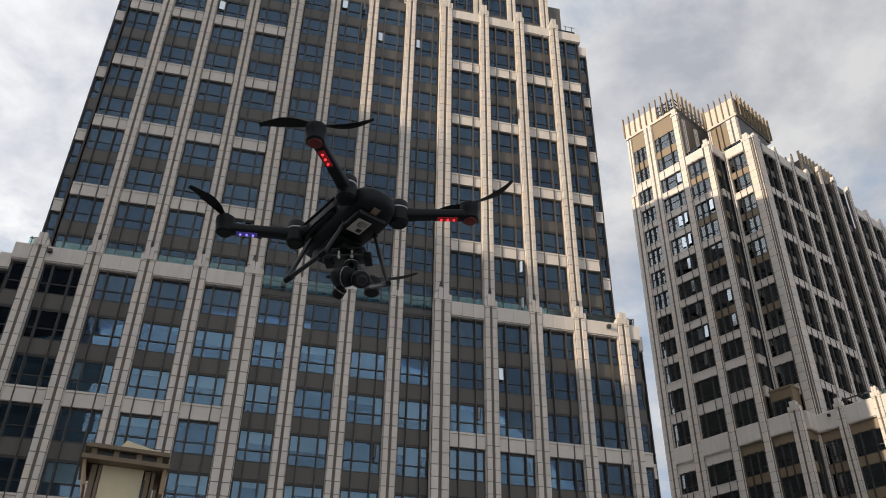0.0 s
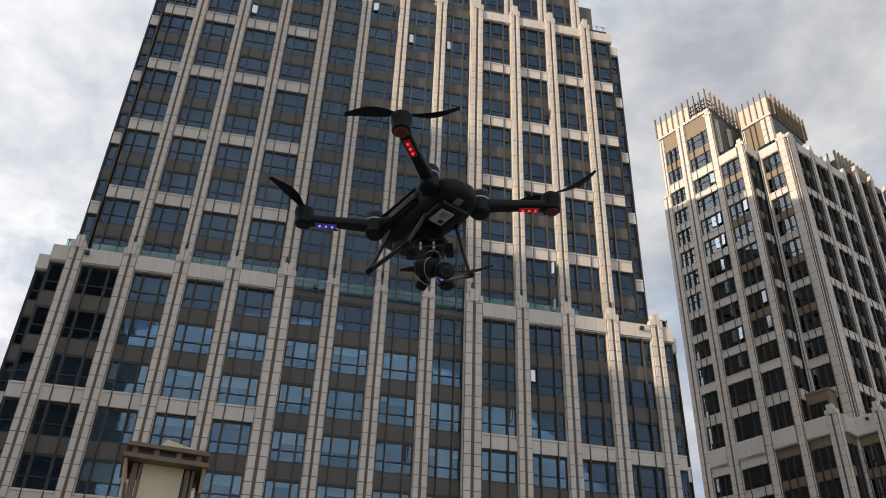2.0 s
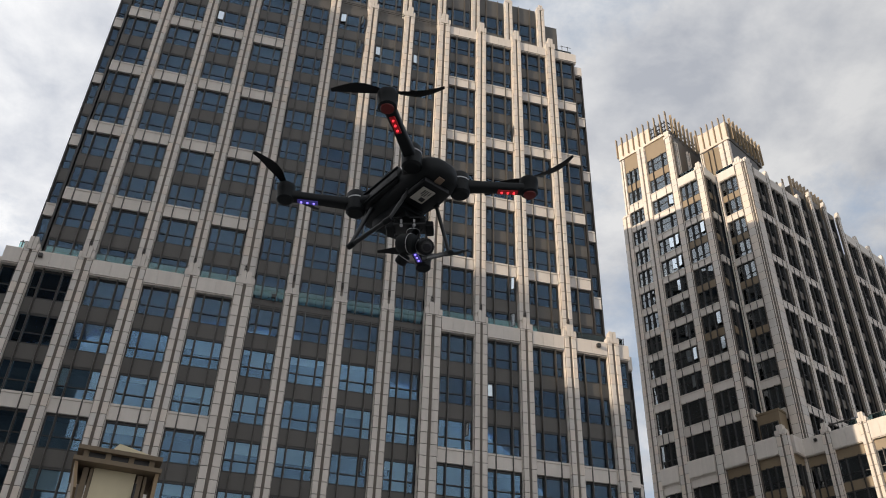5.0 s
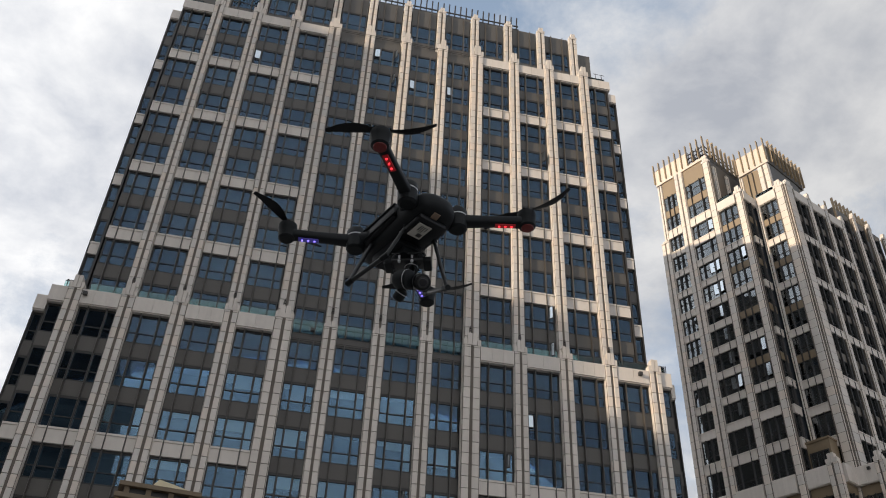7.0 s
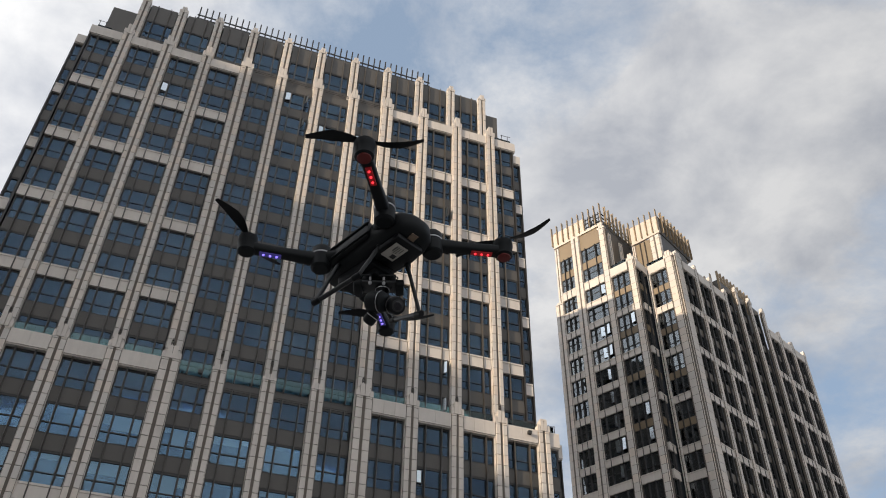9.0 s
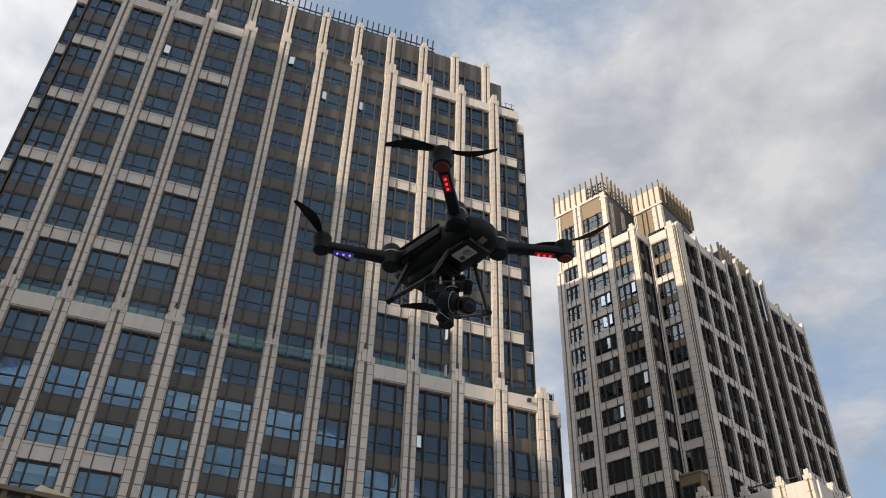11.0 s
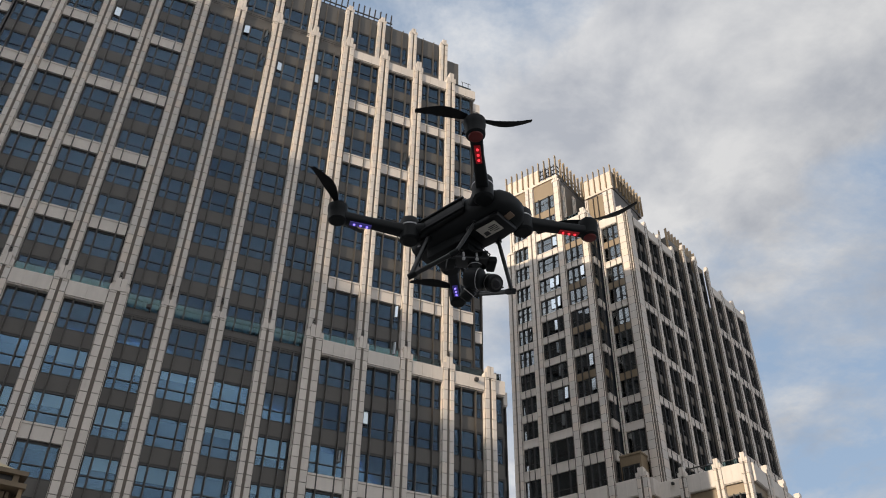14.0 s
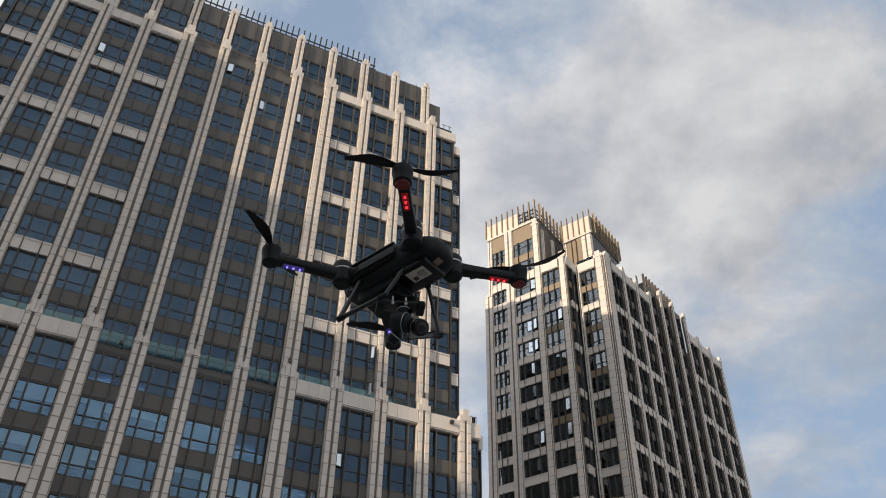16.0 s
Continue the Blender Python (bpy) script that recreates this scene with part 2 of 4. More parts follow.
def part(name, bm, mat, parent, label="", smooth=True, m=None):
    me = bpy.data.meshes.new(name)
    bm.to_mesh(me)
    bm.free()
    me.materials.append(mat)
    if smooth:
        for p in me.polygons:
            p.use_smooth = True
        me.set_sharp_from_angle(angle=radians(38))
    return put(name, me, parent, m, label)


# ---------------------------------------------------------------- facade pieces
rng = random.Random(7)
FLOOR = 3.75       # storey height of the wide tower
WIN_H = 2.55


def window(root, m, w, h, cuts, transom, blind_chance, glass=None, label=""):
    """A window whose lower front corner is at m: a frame with a pane in every light, and blinds behind some."""
    b = 0.115
    lights = [0.0, *cuts, w]

    def frame_mesh(s):
        xs = [0, b]
        for c in cuts:
            xs += [c - b * 0.68, c + b * 0.68]
        # Default-glass windows: top bar deepened to draw the dark shadow strip there.
        head = b if glass else 0.19
        zs = [0, b, transom - 0.042, transom + 0.042, h - head, h] if transom else [0, b, h - head, h]
        s.lattice(xs + [w - b, w], zs, 0.0, 0.12)

    key = ("frame", round(w, 2), round(h, 2), tuple(round(c, 2) for c in cuts), transom, glass is None)
    win = put("window", shared(key, frame_mesh, "window_frame", FRAME), root, m, label)
    for x0, x1 in zip(lights, lights[1:]):
        for z0, z1 in (((0, transom), (transom, h)) if transom else ((0, h),)):
            mat = glass or GLASS
            pk = ("pane", round(x1 - x0, 2), round(z1 - z0, 2), mat.name)
            pane = put("pane", shared(pk, lambda s: s.box(0.02, x1 - x0 - 0.02, 0, 0.012, 0.02, z1 - z0 - 0.02), "pane", mat), win, at(x0, 0.06, z0))
            pane.matrix_basis = at(x0, 0.06, z0) @ pose(0, 0, 0, rng.uniform(-0.35, 0.35), 0, rng.uniform(-0.35, 0.35))
    if rng.random() < blind_chance:
        level = rng.choice((0.3, 0.4, 0.5, 0.62, 0.66, 0.97))
        for x0, x1 in zip(lights, lights[1:]):
            drop = level if rng.random() < 0.62 else rng.choice((0.0, 0.2, 0.35, 0.55, 0.97))
            if drop == 0.0:
                continue
            drop = round(drop * h, 2)
            bk = ("blind", round(x1 - x0, 2), drop)
            put("blind", shared(bk, lambda s: s.box(0.03, x1 - x0 - 0.03, 0, 0.015, -drop, 0), "blind", BLIND), win, at(x0, 0.24, h - 0.03))
    return win


def half_pier(width, depth):
    """Outline of one ribbed half of a pilaster, front towards -y."""
    c = width * 0.11
    return [(0, 0.3), (0, -depth * 0.48), (c * 0.4, -depth * 0.66), (c, -depth * 0.70), (c * 1.1, -depth * 0.92), (c * 1.6, -depth), (width - c * 1.6, -depth), (width - c * 1.1, -depth * 0.92),
            (width - c, -depth * 0.70), (width - c * 0.4, -depth * 0.66), (width, -depth * 0.48), (width, 0.3)]


def pilaster(root, m, width, depth, z0, z1, pitch, single_blocks=False, ribs=2, label=""):
    """Two ribs of stone blocks with open joints and a dark groove between them, standing on m's plane."""
    groove = 0.085
    hw = (width - groove * (ribs - 1)) / ribs
    core = Solid()
    if ribs == 1:       # one broad shaft between two dark joints
        hw = width - 0.22
        core.box(0.0, width, -0.05, 0.28, z0, z1).box(0.16, width - 0.16, -depth * 0.9, -0.05, z0, z1)
    else:
        core.box(0.04, width - 0.04, -depth * 0.82, 0.28, z0, z1)
    ob = put("pilaster", core.mesh("pilaster_core", JOINT), root, m, label or "ribbed stone pilaster with dark grooves")
    rest = Solid()
    z = z0
    while z < z1 - 0.05:
        top = min(z + pitch, z1)
        for x in ([0.11] if ribs == 1 else [(hw + groove) * i for i in range(ribs)]):
            if single_blocks:
                bk = ("block", round(hw, 3), round(top - z, 3), depth)
                put("stone_block", shared(bk, lambda s: s.prism(half_pier(hw, depth), 0, top - z - 0.055), "stone_block", STONE), ob, at(x + rng.uniform(-0.004, 0.004), rng.uniform(-0.006, 0.006), z))
            else:
                dy = rng.uniform(-0.006, 0.006)
                rest.prism([(x + px, py + dy) for px, py in half_pier(hw, depth)], z, top - 0.055)
        z = top
    if rest.v:
        put("stonework", rest.mesh("stonework", STONE), ob, None, kind="stuff")
    return ob


def pilaster_cap(root, m, width, depth, z, rise):
    """Stepped finial on top of a pilaster, highest in the middle."""
    w, r = width, rise
    cap = put("pilaster_cap", Solid().box(w * 0.04, w * 0.96, -depth * 0.7, 0.28, z, z + r * 0.42).mesh("pilaster_cap", STONE), root, m, "stepped stone finial")
    for x0, x1, h in ((0.01, 0.21, 0.46), (0.235, 0.485, 0.98), (0.515, 0.765, 0.98), (0.79, 0.99, 0.46)):
        s = Solid().sweep([(w * x0, z - 0.02), (w * x1, z - 0.02), (w * x1, z + r * (h - 0.06)), (w * (x1 - 0.03), z + r * h), (w * (x0 + 0.03), z + r * h), (w * x0, z + r * (h - 0.06))], -depth - (0.03 if h > 0.5 else 0.0), 0.26, 1)
        put("rib", s.mesh("rib", STONE), cap)
    return cap


def panel(root, m, w, h, cuts, pale, name="spandrel_panel", dark=None):
    """Spandrel under a window; the pale ones stand proud and carry a sill."""

    def build(s):
        if pale:
            s.sweep([(-0.10, 0), (0.2, 0), (0.2, h), (-0.16, h), (-0.16, h - 0.15), (-0.10, h - 0.19)], 0.005, w - 0.005, 0)
        else:
            s.sweep([(0.07, 0), (0.2, 0), (0.2, h), (0.07, h)], 0.005, w - 0.005, 0)

    dark = dark or BRONZE_PANEL
    key = ("panel", round(w, 2), round(h, 2), pale, dark.name)
    return put(name, shared(key, build, name, STONE_BAND if pale else dark), root, m, "pale stone spandrel" if pale else "")


def mullion(root, m, z0, z1, depth=0.19, mat=None):
    return put("mullion", Solid().prism([(-0.05, 0.08), (-0.05, -depth + 0.05), (-0.025, -depth), (0.025, -depth), (0.05, -depth + 0.05), (0.05, 0.08)], z0, z1).mesh("mullion", mat or FIN), root, m)


def ledge(root, m, w, z, h, joints, out=0.34, back=0.5):
    """Parapet of large stone slabs with a drip edge and a rounded coping."""
    step = w / joints

    def build(s):
        s.sweep([(-out + 0.09, 0), (back, 0), (back, h - 0.08), (back - 0.06, h), (-out + 0.08, h), (-out, h - 0.08), (-out, 0.10), (-out + 0.09, 0.10)], 0.007, step - 0.007, 0)

    me = shared(("ledge", round(step, 2), round(h, 2), out, back), build, "parapet_slab", STONE_BAND)
    for i in range(joints):
        put("parapet_slab", me, root, m @ at(i * step, rng.uniform(-0.006, 0.006), z), "pale stone parapet slab")


# ---------------------------------------------------------------- ground
s = Solid().box(-2500, 2500, -2500, 2500, -0.3, 0.0)
ground = tagged(new("ground", s.mesh("ground", PAVING)), "grey paved ground of the courtyard between towers", "ground", kind="structure")


# ---------------------------------------------------------------- wide tower
X0, Y0, Z0 = -17.05, 60.64, 37.05
wide = tagged(new("office_tower"), "wide stone and brown glass office tower with stepped top", "building")
wide.matrix_basis = at(X0, Y0, 0)
W_BAY, CUTS = 2.84, (0.72, 2.12)
GAP = FLOOR - WIN_H
UP = -0.54          # the upper storeys sit a little lower in the rhythm
ROW_LOW = [Z0 - FLOOR * r for r in range(9)]
ROW_UP = [Z0 + UP + FLOOR * k for k in range(1, 11)]
LEDGE_TOP = ROW_UP[-1]
SET_MID, SET_UP = 0.42, 0.30

# solid cores and floor slabs behind the glass, coloured near-black as unlit rooms
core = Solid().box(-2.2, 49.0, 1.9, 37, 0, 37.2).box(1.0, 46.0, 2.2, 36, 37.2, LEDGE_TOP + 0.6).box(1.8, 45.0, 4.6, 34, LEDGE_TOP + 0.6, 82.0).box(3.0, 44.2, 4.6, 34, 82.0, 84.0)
put("wall", core.mesh("core_wall", INNER), wide, None, "solid core coloured as dim rooms")
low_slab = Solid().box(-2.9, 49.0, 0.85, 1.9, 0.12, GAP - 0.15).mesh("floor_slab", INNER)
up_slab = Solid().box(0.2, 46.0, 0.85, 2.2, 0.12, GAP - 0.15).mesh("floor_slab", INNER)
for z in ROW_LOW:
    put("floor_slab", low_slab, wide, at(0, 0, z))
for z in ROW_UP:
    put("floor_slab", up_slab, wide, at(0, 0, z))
for box_ in ((-1.8, 48.7, 0.45, 37, 37.2, 37.5), (-3.2, 49.25, 1.0, 37, 36.9, 37.15), (0.6, 46.3, 0.6, 36, LEDGE_TOP + 0.65, LEDGE_TOP + 0.95), (0.4, 45.5, 2.85, 34.4, 81.9, 82.2), (3.0, 44.1, 2.85, 34.4, 84.0, 84.4)):
    put("roof", Solid().box(*box_).mesh("roof", ROOF), wide)
# The last block is an unseen roof mass added to shade the slender tower.
for box_ in ((-3.28, -3.0, 2.0, 37, 0, 36.9), (49.05, 49.33, 2.0, 37, 0, 36.9), (-1.03, -0.75, 2.0, 36, 37.5, LEDGE_TOP - 0.4), (46.87, 47.13, 2.0, 36, 37.5, LEDGE_TOP - 0.4),
             (0.4, 0.7, 2.6, 34, LEDGE_TOP, 82.2), (45.2, 45.5, 2.6, 34, LEDGE_TOP, 82.2), (0.7, 3.0, 2.6, 2.8, LEDGE_TOP, 82.2), (44.0, 45.2, 2.6, 2.8, LEDGE_TOP, 82.2),
             (-3.0, 49.05, 36.6, 37.0, 0, 36.9), (-0.75, 46.87, 35.6, 36.0, 37.5, 73.6), (6.0, 44.6, 12.0, 34.0, 84.4, 87.7)):
    put("side_wall", Solid().box(*box_).mesh("side_wall", BRONZE_PANEL), wide)


def column(root, m, x, w, cuts, plane, rows, h, gap, pale_under, chance, transom=0.92, z_end=None, glass=None, dark=None):
    """One bay: windows at the given tops, each with a spandrel below it down to the next one."""
    for r, top in enumerate(rows):
        odds = chance if chance > 0.2 or r < len(rows) - 5 else (0.3, 0.4, 0.6, 0.7, 0.7)[r - len(rows) + 5] if not glass else chance
        window(root, m @ at(x, plane + 0.10, top - h), w, h, cuts, transom, odds, glass)
        if r + 1 < len(rows) or z_end is not None:
            below = rows[r + 1] if r + 1 < len(rows) else z_end
            if top - h - below > 0.05:
                panel(root, m @ at(x, plane, below), w, top - h - below, cuts, r in pale_under, dark=dark)
    for c in cuts:
        mullion(root, m @ at(x + c, plane, 0), rows[-1] - h, rows[0] + 0.02, mat=FRAME if glass else FIN)


I4 = Matrix()
for i in range(12):
    mid = 4 <= i < 8
    plane = SET_MID if mid else 0.0
    left = 4.0 * i + (0.36 if i == 4 else 0.0)
    wid = W_BAY - (0.36 if i in (4, 7) else 0)
    cuts = CUTS if wid == W_BAY else (0.66, 1.82)
    column(wide, I4, left, wid, cuts, plane, ROW_LOW, WIN_H, GAP, () if mid else (2, 4, 6), 0.85, z_end=0.0)
    # upper storeys
    rows = ROW_UP[::-1]
    pale = () if mid else (1, 3, 5, 7)
    if i == 0:
        column(wide, I4, 0.1, 2.78, (0.74, 2.02), SET_UP, rows, WIN_H, GAP, pale, 0.1, z_end=Z0 - 0.3)
    elif i == 11:
        column(wide, I4, 44.0, 2.06, (0.72,), SET_UP, rows, WIN_H, GAP, pale, 0.1, z_end=Z0 - 0.3)
    else:
        column(wide, I4, left, wid, cuts, SET_MID if mid else SET_UP, rows, WIN_H, GAP, pale, 0.1, z_end=Z0 + 0.02 if mid else Z0 - 0.3)
    # parapets
    if not mid:
        ledge(wide, at(4.0 * i - 0.02, 0.0, 0), W_BAY + 0.04, Z0 + 0.01, 1.42, 2 if i % 2 else 3)
        if i == 0:
            ledge(wide, at(-0.15, SET_UP, 0), 3.1, LEDGE_TOP, 1.4, 2, out=0.2)
        elif i == 11:
            ledge(wide, at(43.98, SET_UP, 0), 2.5, LEDGE_TOP, 1.4, 2, out=0.2)
        else:
            ledge(wide, at(4.0 * i - 0.1, SET_UP, 0), W_BAY + 0.2, LEDGE_TOP, 1.4, 2 if i % 2 else 3, out=0.2)
    else:
        panel(wide, at(left, SET_MID, LEDGE_TOP), wid, 1.25, cuts, False)
        put("roof_rail", Solid().box(left, left + wid, 0.3, 0.36, LEDGE_TOP + 1.35, LEDGE_TOP + 1.42).box(left, left + wid, 0.3, 0.36, LEDGE_TOP + 1.6, LEDGE_TOP + 1.66).mesh("roof_rail", FIN), wide)
    # set-back top storey
    if 1 <= i <= 10:
        wx = 4.0 * i
        window(wide, at(wx, 2.6, 78.7), W_BAY, 2.9, CUTS, 0.92, 0.2)
        panel(wide, at(wx, 2.5, 75.2), W_BAY, 3.5, CUTS, False)
        panel(wide, at(wx, 2.5, 81.6), W_BAY, 2.8, CUTS, False)
        for c in CUTS:
            mullion(wide, at(wx + c, 2.5, 0), 75.2, 84.3)

for i in range(13):
    wider = 0.36 if i in (4, 8) else 0.0
    x = 4.0 * i - 1.16 - (wider if i == 8 else 0)
    mid = 5 <= i <= 7
    pl = SET_MID if mid else 0.0
    near = 4 <= i <= 10
    pilaster(wide, at(x, pl, 0), 1.16 + wider, 0.42, 0.0, 19.5, 0.9375)
    pilaster(wide, at(x, pl, 0), 1.16 + wider, 0.42, 19.5, 38.45, 0.9375, single_blocks=near)
    pilaster_cap(wide, at(x, pl, 0), 1.16 + wider, 0.42, 38.45, 1.15 if not mid else 0.55)
    if 1 <= i <= 11:
        pu = SET_UP + (0.12 if mid else 0)
        wu = 1.06 + wider * 0.8
        xu = x + (1.16 + wider - wu) / 2
        pilaster(wide, at(xu, pu, 0), wu, 0.40, 38.5, LEDGE_TOP + 1.35, 0.9375)
        pilaster_cap(wide, at(xu, pu, 0), wu, 0.40, LEDGE_TOP + 1.35, 1.5)
        pilaster(wide, at(4.0 * i - 1.06, 2.5, 0), 0.96, 0.36, 75.0, 84.3, 0.9375)
        pilaster_cap(wide, at(4.0 * i - 1.06, 2.5, 0), 0.96, 0.36, 84.3, 0.9)
        # small bracket lamp on each pilaster, just over the parapet
        bl = Solid().box(0.42, 0.47, -0.52, -0.38, 39.75, 40.15).box(0.59, 0.64, -0.52, -0.38, 39.75, 40.15).box(0.40, 0.66, -0.50, -0.40, 39.92, 39.98).box(0.46, 0.60, -0.56, -0.40, 40.15, 40.32)
        put("bracket_lamp", bl.mesh("bracket_lamp", FIN), wide, at(xu, pu, 0), "small bronze bracket lamp")

# stepped ends of the lower block and of the tower
for sgn in (0, 1):
    xa, xb = (48.0, 48.95) if sgn else (-2.4, -1.16)
    column(wide, I4, xa + 0.08, xb - xa - 0.16, (), 0.1, ROW_LOW, WIN_H, GAP, (2, 4, 6), 0.3, z_end=0.0)
    ledge(wide, at(xa, 0.1, 0), xb - xa, Z0 + 0.01, 1.5, 1)
    xa, xb = (48.95, 49.35) if sgn else (-3.3, -2.4)
    column(wide, I4, xa + 0.06, xb - xa - 0.14, (), 0.5, [z - 0.75 for z in ROW_LOW], WIN_H, GAP, (2, 4, 6), 0.3, z_end=0.0)
    ledge(wide, at(xa, 0.5, 0), xb - xa, Z0 - 0.72, 1.42, 1)
    xe = xb - 0.1 if sgn else xa
    put("corner_post", Solid().box(xe, xe + 0.1, 0.42, 2.0, 0, Z0 - 0.74).mesh("corner_post", FRAME), wide)
    xa, xb = (46.25, 47.15) if sgn else (-1.05, -0.1)
    column(wide, I4, xa + 0.1, xb - xa - 0.2, (), 0.55, [z - 1.7 for z in ROW_UP[::-1]], WIN_H, GAP, (1, 3, 5, 7), 0.1, z_end=Z0)
    ledge(wide, at(xa, 0.55, 0), xb - xa, LEDGE_TOP - 1.7, 1.4, 1, out=0.2)
    for xe in ((46.12, 47.05) if sgn else (-0.12, -1.05)):
        put("corner_post", Solid().box(xe, xe + 0.12, 0.2 if -1 < xe < 47 else 0.45, 2.0, Z0, LEDGE_TOP - (0.05 if -1 < xe < 47 else 1.72)).mesh("corner_post", FRAME), wide)

# rail of upright fins round the roof plant
fin_me = Solid().prism([(-0.07, -0.07), (0.07, -0.07), (0.07, 0.07), (-0.07, 0.07)], 0, 2.4).mesh("roof_fin", STEEL)
for i in range(41):
    put("roof_fin", fin_me, wide, at(9.0 + 0.69 * i, 2.95, 84.3) @ pose(0, 0, 0, 8, 0, 0))
put("roof_rail", Solid().box(8.8, 36.8, 2.75, 2.87, 84.6, 84.85).box(8.8, 36.8, 2.7, 2.8, 85.25, 85.4).mesh("roof_rail", STEEL), wide)
for x0, x1, y, z in ((-1.7, -0.2, 0.30, Z0 + 1.43), (46.9, 48.7, 0.30, Z0 + 1.43), (0.2, 1.6, 0.72, LEDGE_TOP + 1.4), (44.2, 46.2, 0.72, LEDGE_TOP + 1.4)):
    put("glass_rail", Solid().box(x0, x1, y, y + 0.02, z, z + 0.85).mesh("glass_rail", GLASS_PALE), wide)
    put("hand_rail", Solid().box(x0, x1, y - 0.02, y + 0.04, z + 0.86, z + 0.91).mesh("hand_rail", STEEL), wide)

# glass balustrade along the terrace, a pane to each bay
for i in range(12):
    x0, x1 = 4.0 * i + 0.02, 4.0 * i + W_BAY - 0.02
    if i in (4, 7):
        x0, x1 = (x0 + 0.36, x1) if i == 4 else (x0, x1 - 0.36)
    if i == 0:
        x0 = 0.3
    y, low, high = (0.30, Z0 + 0.95, Z0 + 1.85) if 4 <= i < 8 else (0.14, Z0 + 1.44, Z0 + 2.25)
    rail = put("glass_rail", Solid().box(x0, x1, y, y + 0.02, low, high).mesh("glass_rail", GLASS_PALE), wide, None, "clear glass balustrade pane")
    put("hand_rail", Solid().box(x0, x1, y - 0.02, y + 0.04, high + 0.005, high + 0.055).mesh("hand_rail", STEEL), rail)
    for xp in (x0 + 0.05, (x0 + x1) / 2, x1 - 0.09):
        put("rail_post", Solid().box(xp, xp + 0.04, y + 0.022, y + (0.16 if 4 <= i < 8 else 0.06), low - 0.02, high).mesh("rail_post", STEEL), rail)

# casements standing open


def open_sash(root, m, w, h, lift, swing):
    """A top-hung light pushed out at its foot; m is its upper corner."""
    key = ("sash", w, h)
    m = m @ pose(0, 0, 0, -lift, 0, swing)
    ob = put("open_sash", shared(key, lambda s: s.lattice([0, 0.06, w - 0.06, w], [-h, -h + 0.06, -0.06, 0], 0.0, 0.05), "open_sash", FRAME), root, m, "window casement standing open")
    put("pane", shared((*key, "pane"), lambda s: s.box(0.05, w - 0.05, 0.01, 0.025, -h + 0.05, -0.05), "pane", SASH), ob)


for i, k, dx, turn in ((2, 9, 0.05, 10), (6, 9, 0.1, 8), (7, 9, 0.1, 8), (5, 10, 2.15, -58), (5, 9, 2.15, -62), (9, 7, 2.15, -60), (9, 2, 2.15, -52), (9, 1, 2.15, -55), (5, 10, 0.1, -8)):
    open_sash(wide, at(4.0 * i + dx, (SET_MID if 4 <= i < 8 else SET_UP) + 0.03, ROW_UP[k - 1] - 0.2), 0.62, 1.3, 1.5, turn)
for i, r, dx, turn in ((8, 2, 2.1, -50), (6, 3, 2.1, -50), (9, 1, 0.05, 4)):
    open_sash(wide, at(4.0 * i + dx, (SET_MID if 4 <= i < 8 else 0.0) + 0.04, ROW_LOW[r] - 0.3), 0.5, 1.15, 2, turn)
# light posts with a wire at the ends of the parapets
for x in (-1.5, -0.6, 48.2, 48.7, 44.9, 45.6, 0.4, 1.0):
    z = Z0 + 1.4 if x < -0.1 or x > 48 else LEDGE_TOP + 1.4
    put("rail_post", Solid().box(x, x + 0.05, 0.15, 0.2, z, z + 1.0).mesh("rail_post", STEEL), wide)
for x0, x1, z in ((-1.6, -0.4, Z0 + 2.3), (48.1, 48.8, Z0 + 2.3), (44.7, 46.0, LEDGE_TOP + 2.3), (0.2, 1.3, LEDGE_TOP + 2.3)):
    put("wire", Solid().box(x0, x1, 0.16, 0.19, z, z + 0.04).mesh("wire", STEEL), wide)
# small black floodlights under the parapet
for x in (0.25, 18.0, 46.0):
    fl = put("floodlight", Solid().box(-0.16, 0.16, -0.30, 0.0, -0.14, 0.14).mesh("floodlight", FRAME), wide, at(x, -0.36 if x != 18.0 else 0.2, 37.95), "small black floodlight")
    put("bracket", Solid().box(-0.04, 0.04, -0.02, 0.12, -0.03, 0.03).mesh("bracket", FRAME), fl)


# ---------------------------------------------------------------- slender tower
slim = tagged(new("apartment_tower"), "slender pale stone tower with finned crowns, sunlit at the top", "building")
slim.matrix_basis = pose(53.01, 95.07, 0, 0, 0, -62.1)
F2, H2 = 3.7, 2.62
G2 = F2 - H2
TOP2 = 83.35
ROWS2 = [TOP2 - F2 * k for k in range(9)]      # down to the tall storeys
ROWS_TALL = [49.95, 45.45]
ROWS_BASE = [38.85 - F2 * k for k in range(10)]
FB = at(17.9, 3.2, 0) @ pose(0, 0, 0, 0, 0, 86.1)      # the long face
FR = at(13.2, 0.0, 0) @ pose(0, 0, 0, 0, 0, 90)      # the return beside it
BASE, BASE_H = 40.0, 2.2     # parapet of the broader base

# cores and slabs again take the near-black colour of unlit rooms
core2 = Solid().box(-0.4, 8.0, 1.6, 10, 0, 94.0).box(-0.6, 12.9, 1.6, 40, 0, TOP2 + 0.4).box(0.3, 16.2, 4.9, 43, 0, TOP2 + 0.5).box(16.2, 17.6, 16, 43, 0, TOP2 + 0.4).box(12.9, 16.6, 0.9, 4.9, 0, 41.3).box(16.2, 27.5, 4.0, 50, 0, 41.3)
put("wall", core2.mesh("core_wall", INNER), slim, None, "solid core coloured as dim rooms")
solid2 = Solid().box(-1.2, -0.7, 0.3, 40, 0, 82.8).box(-0.75, -0.45, 0.3, 12, 82.8, 94.3).box(0.3, 20.3, 43.6, 44.0, 0, TOP2 + 1.0)
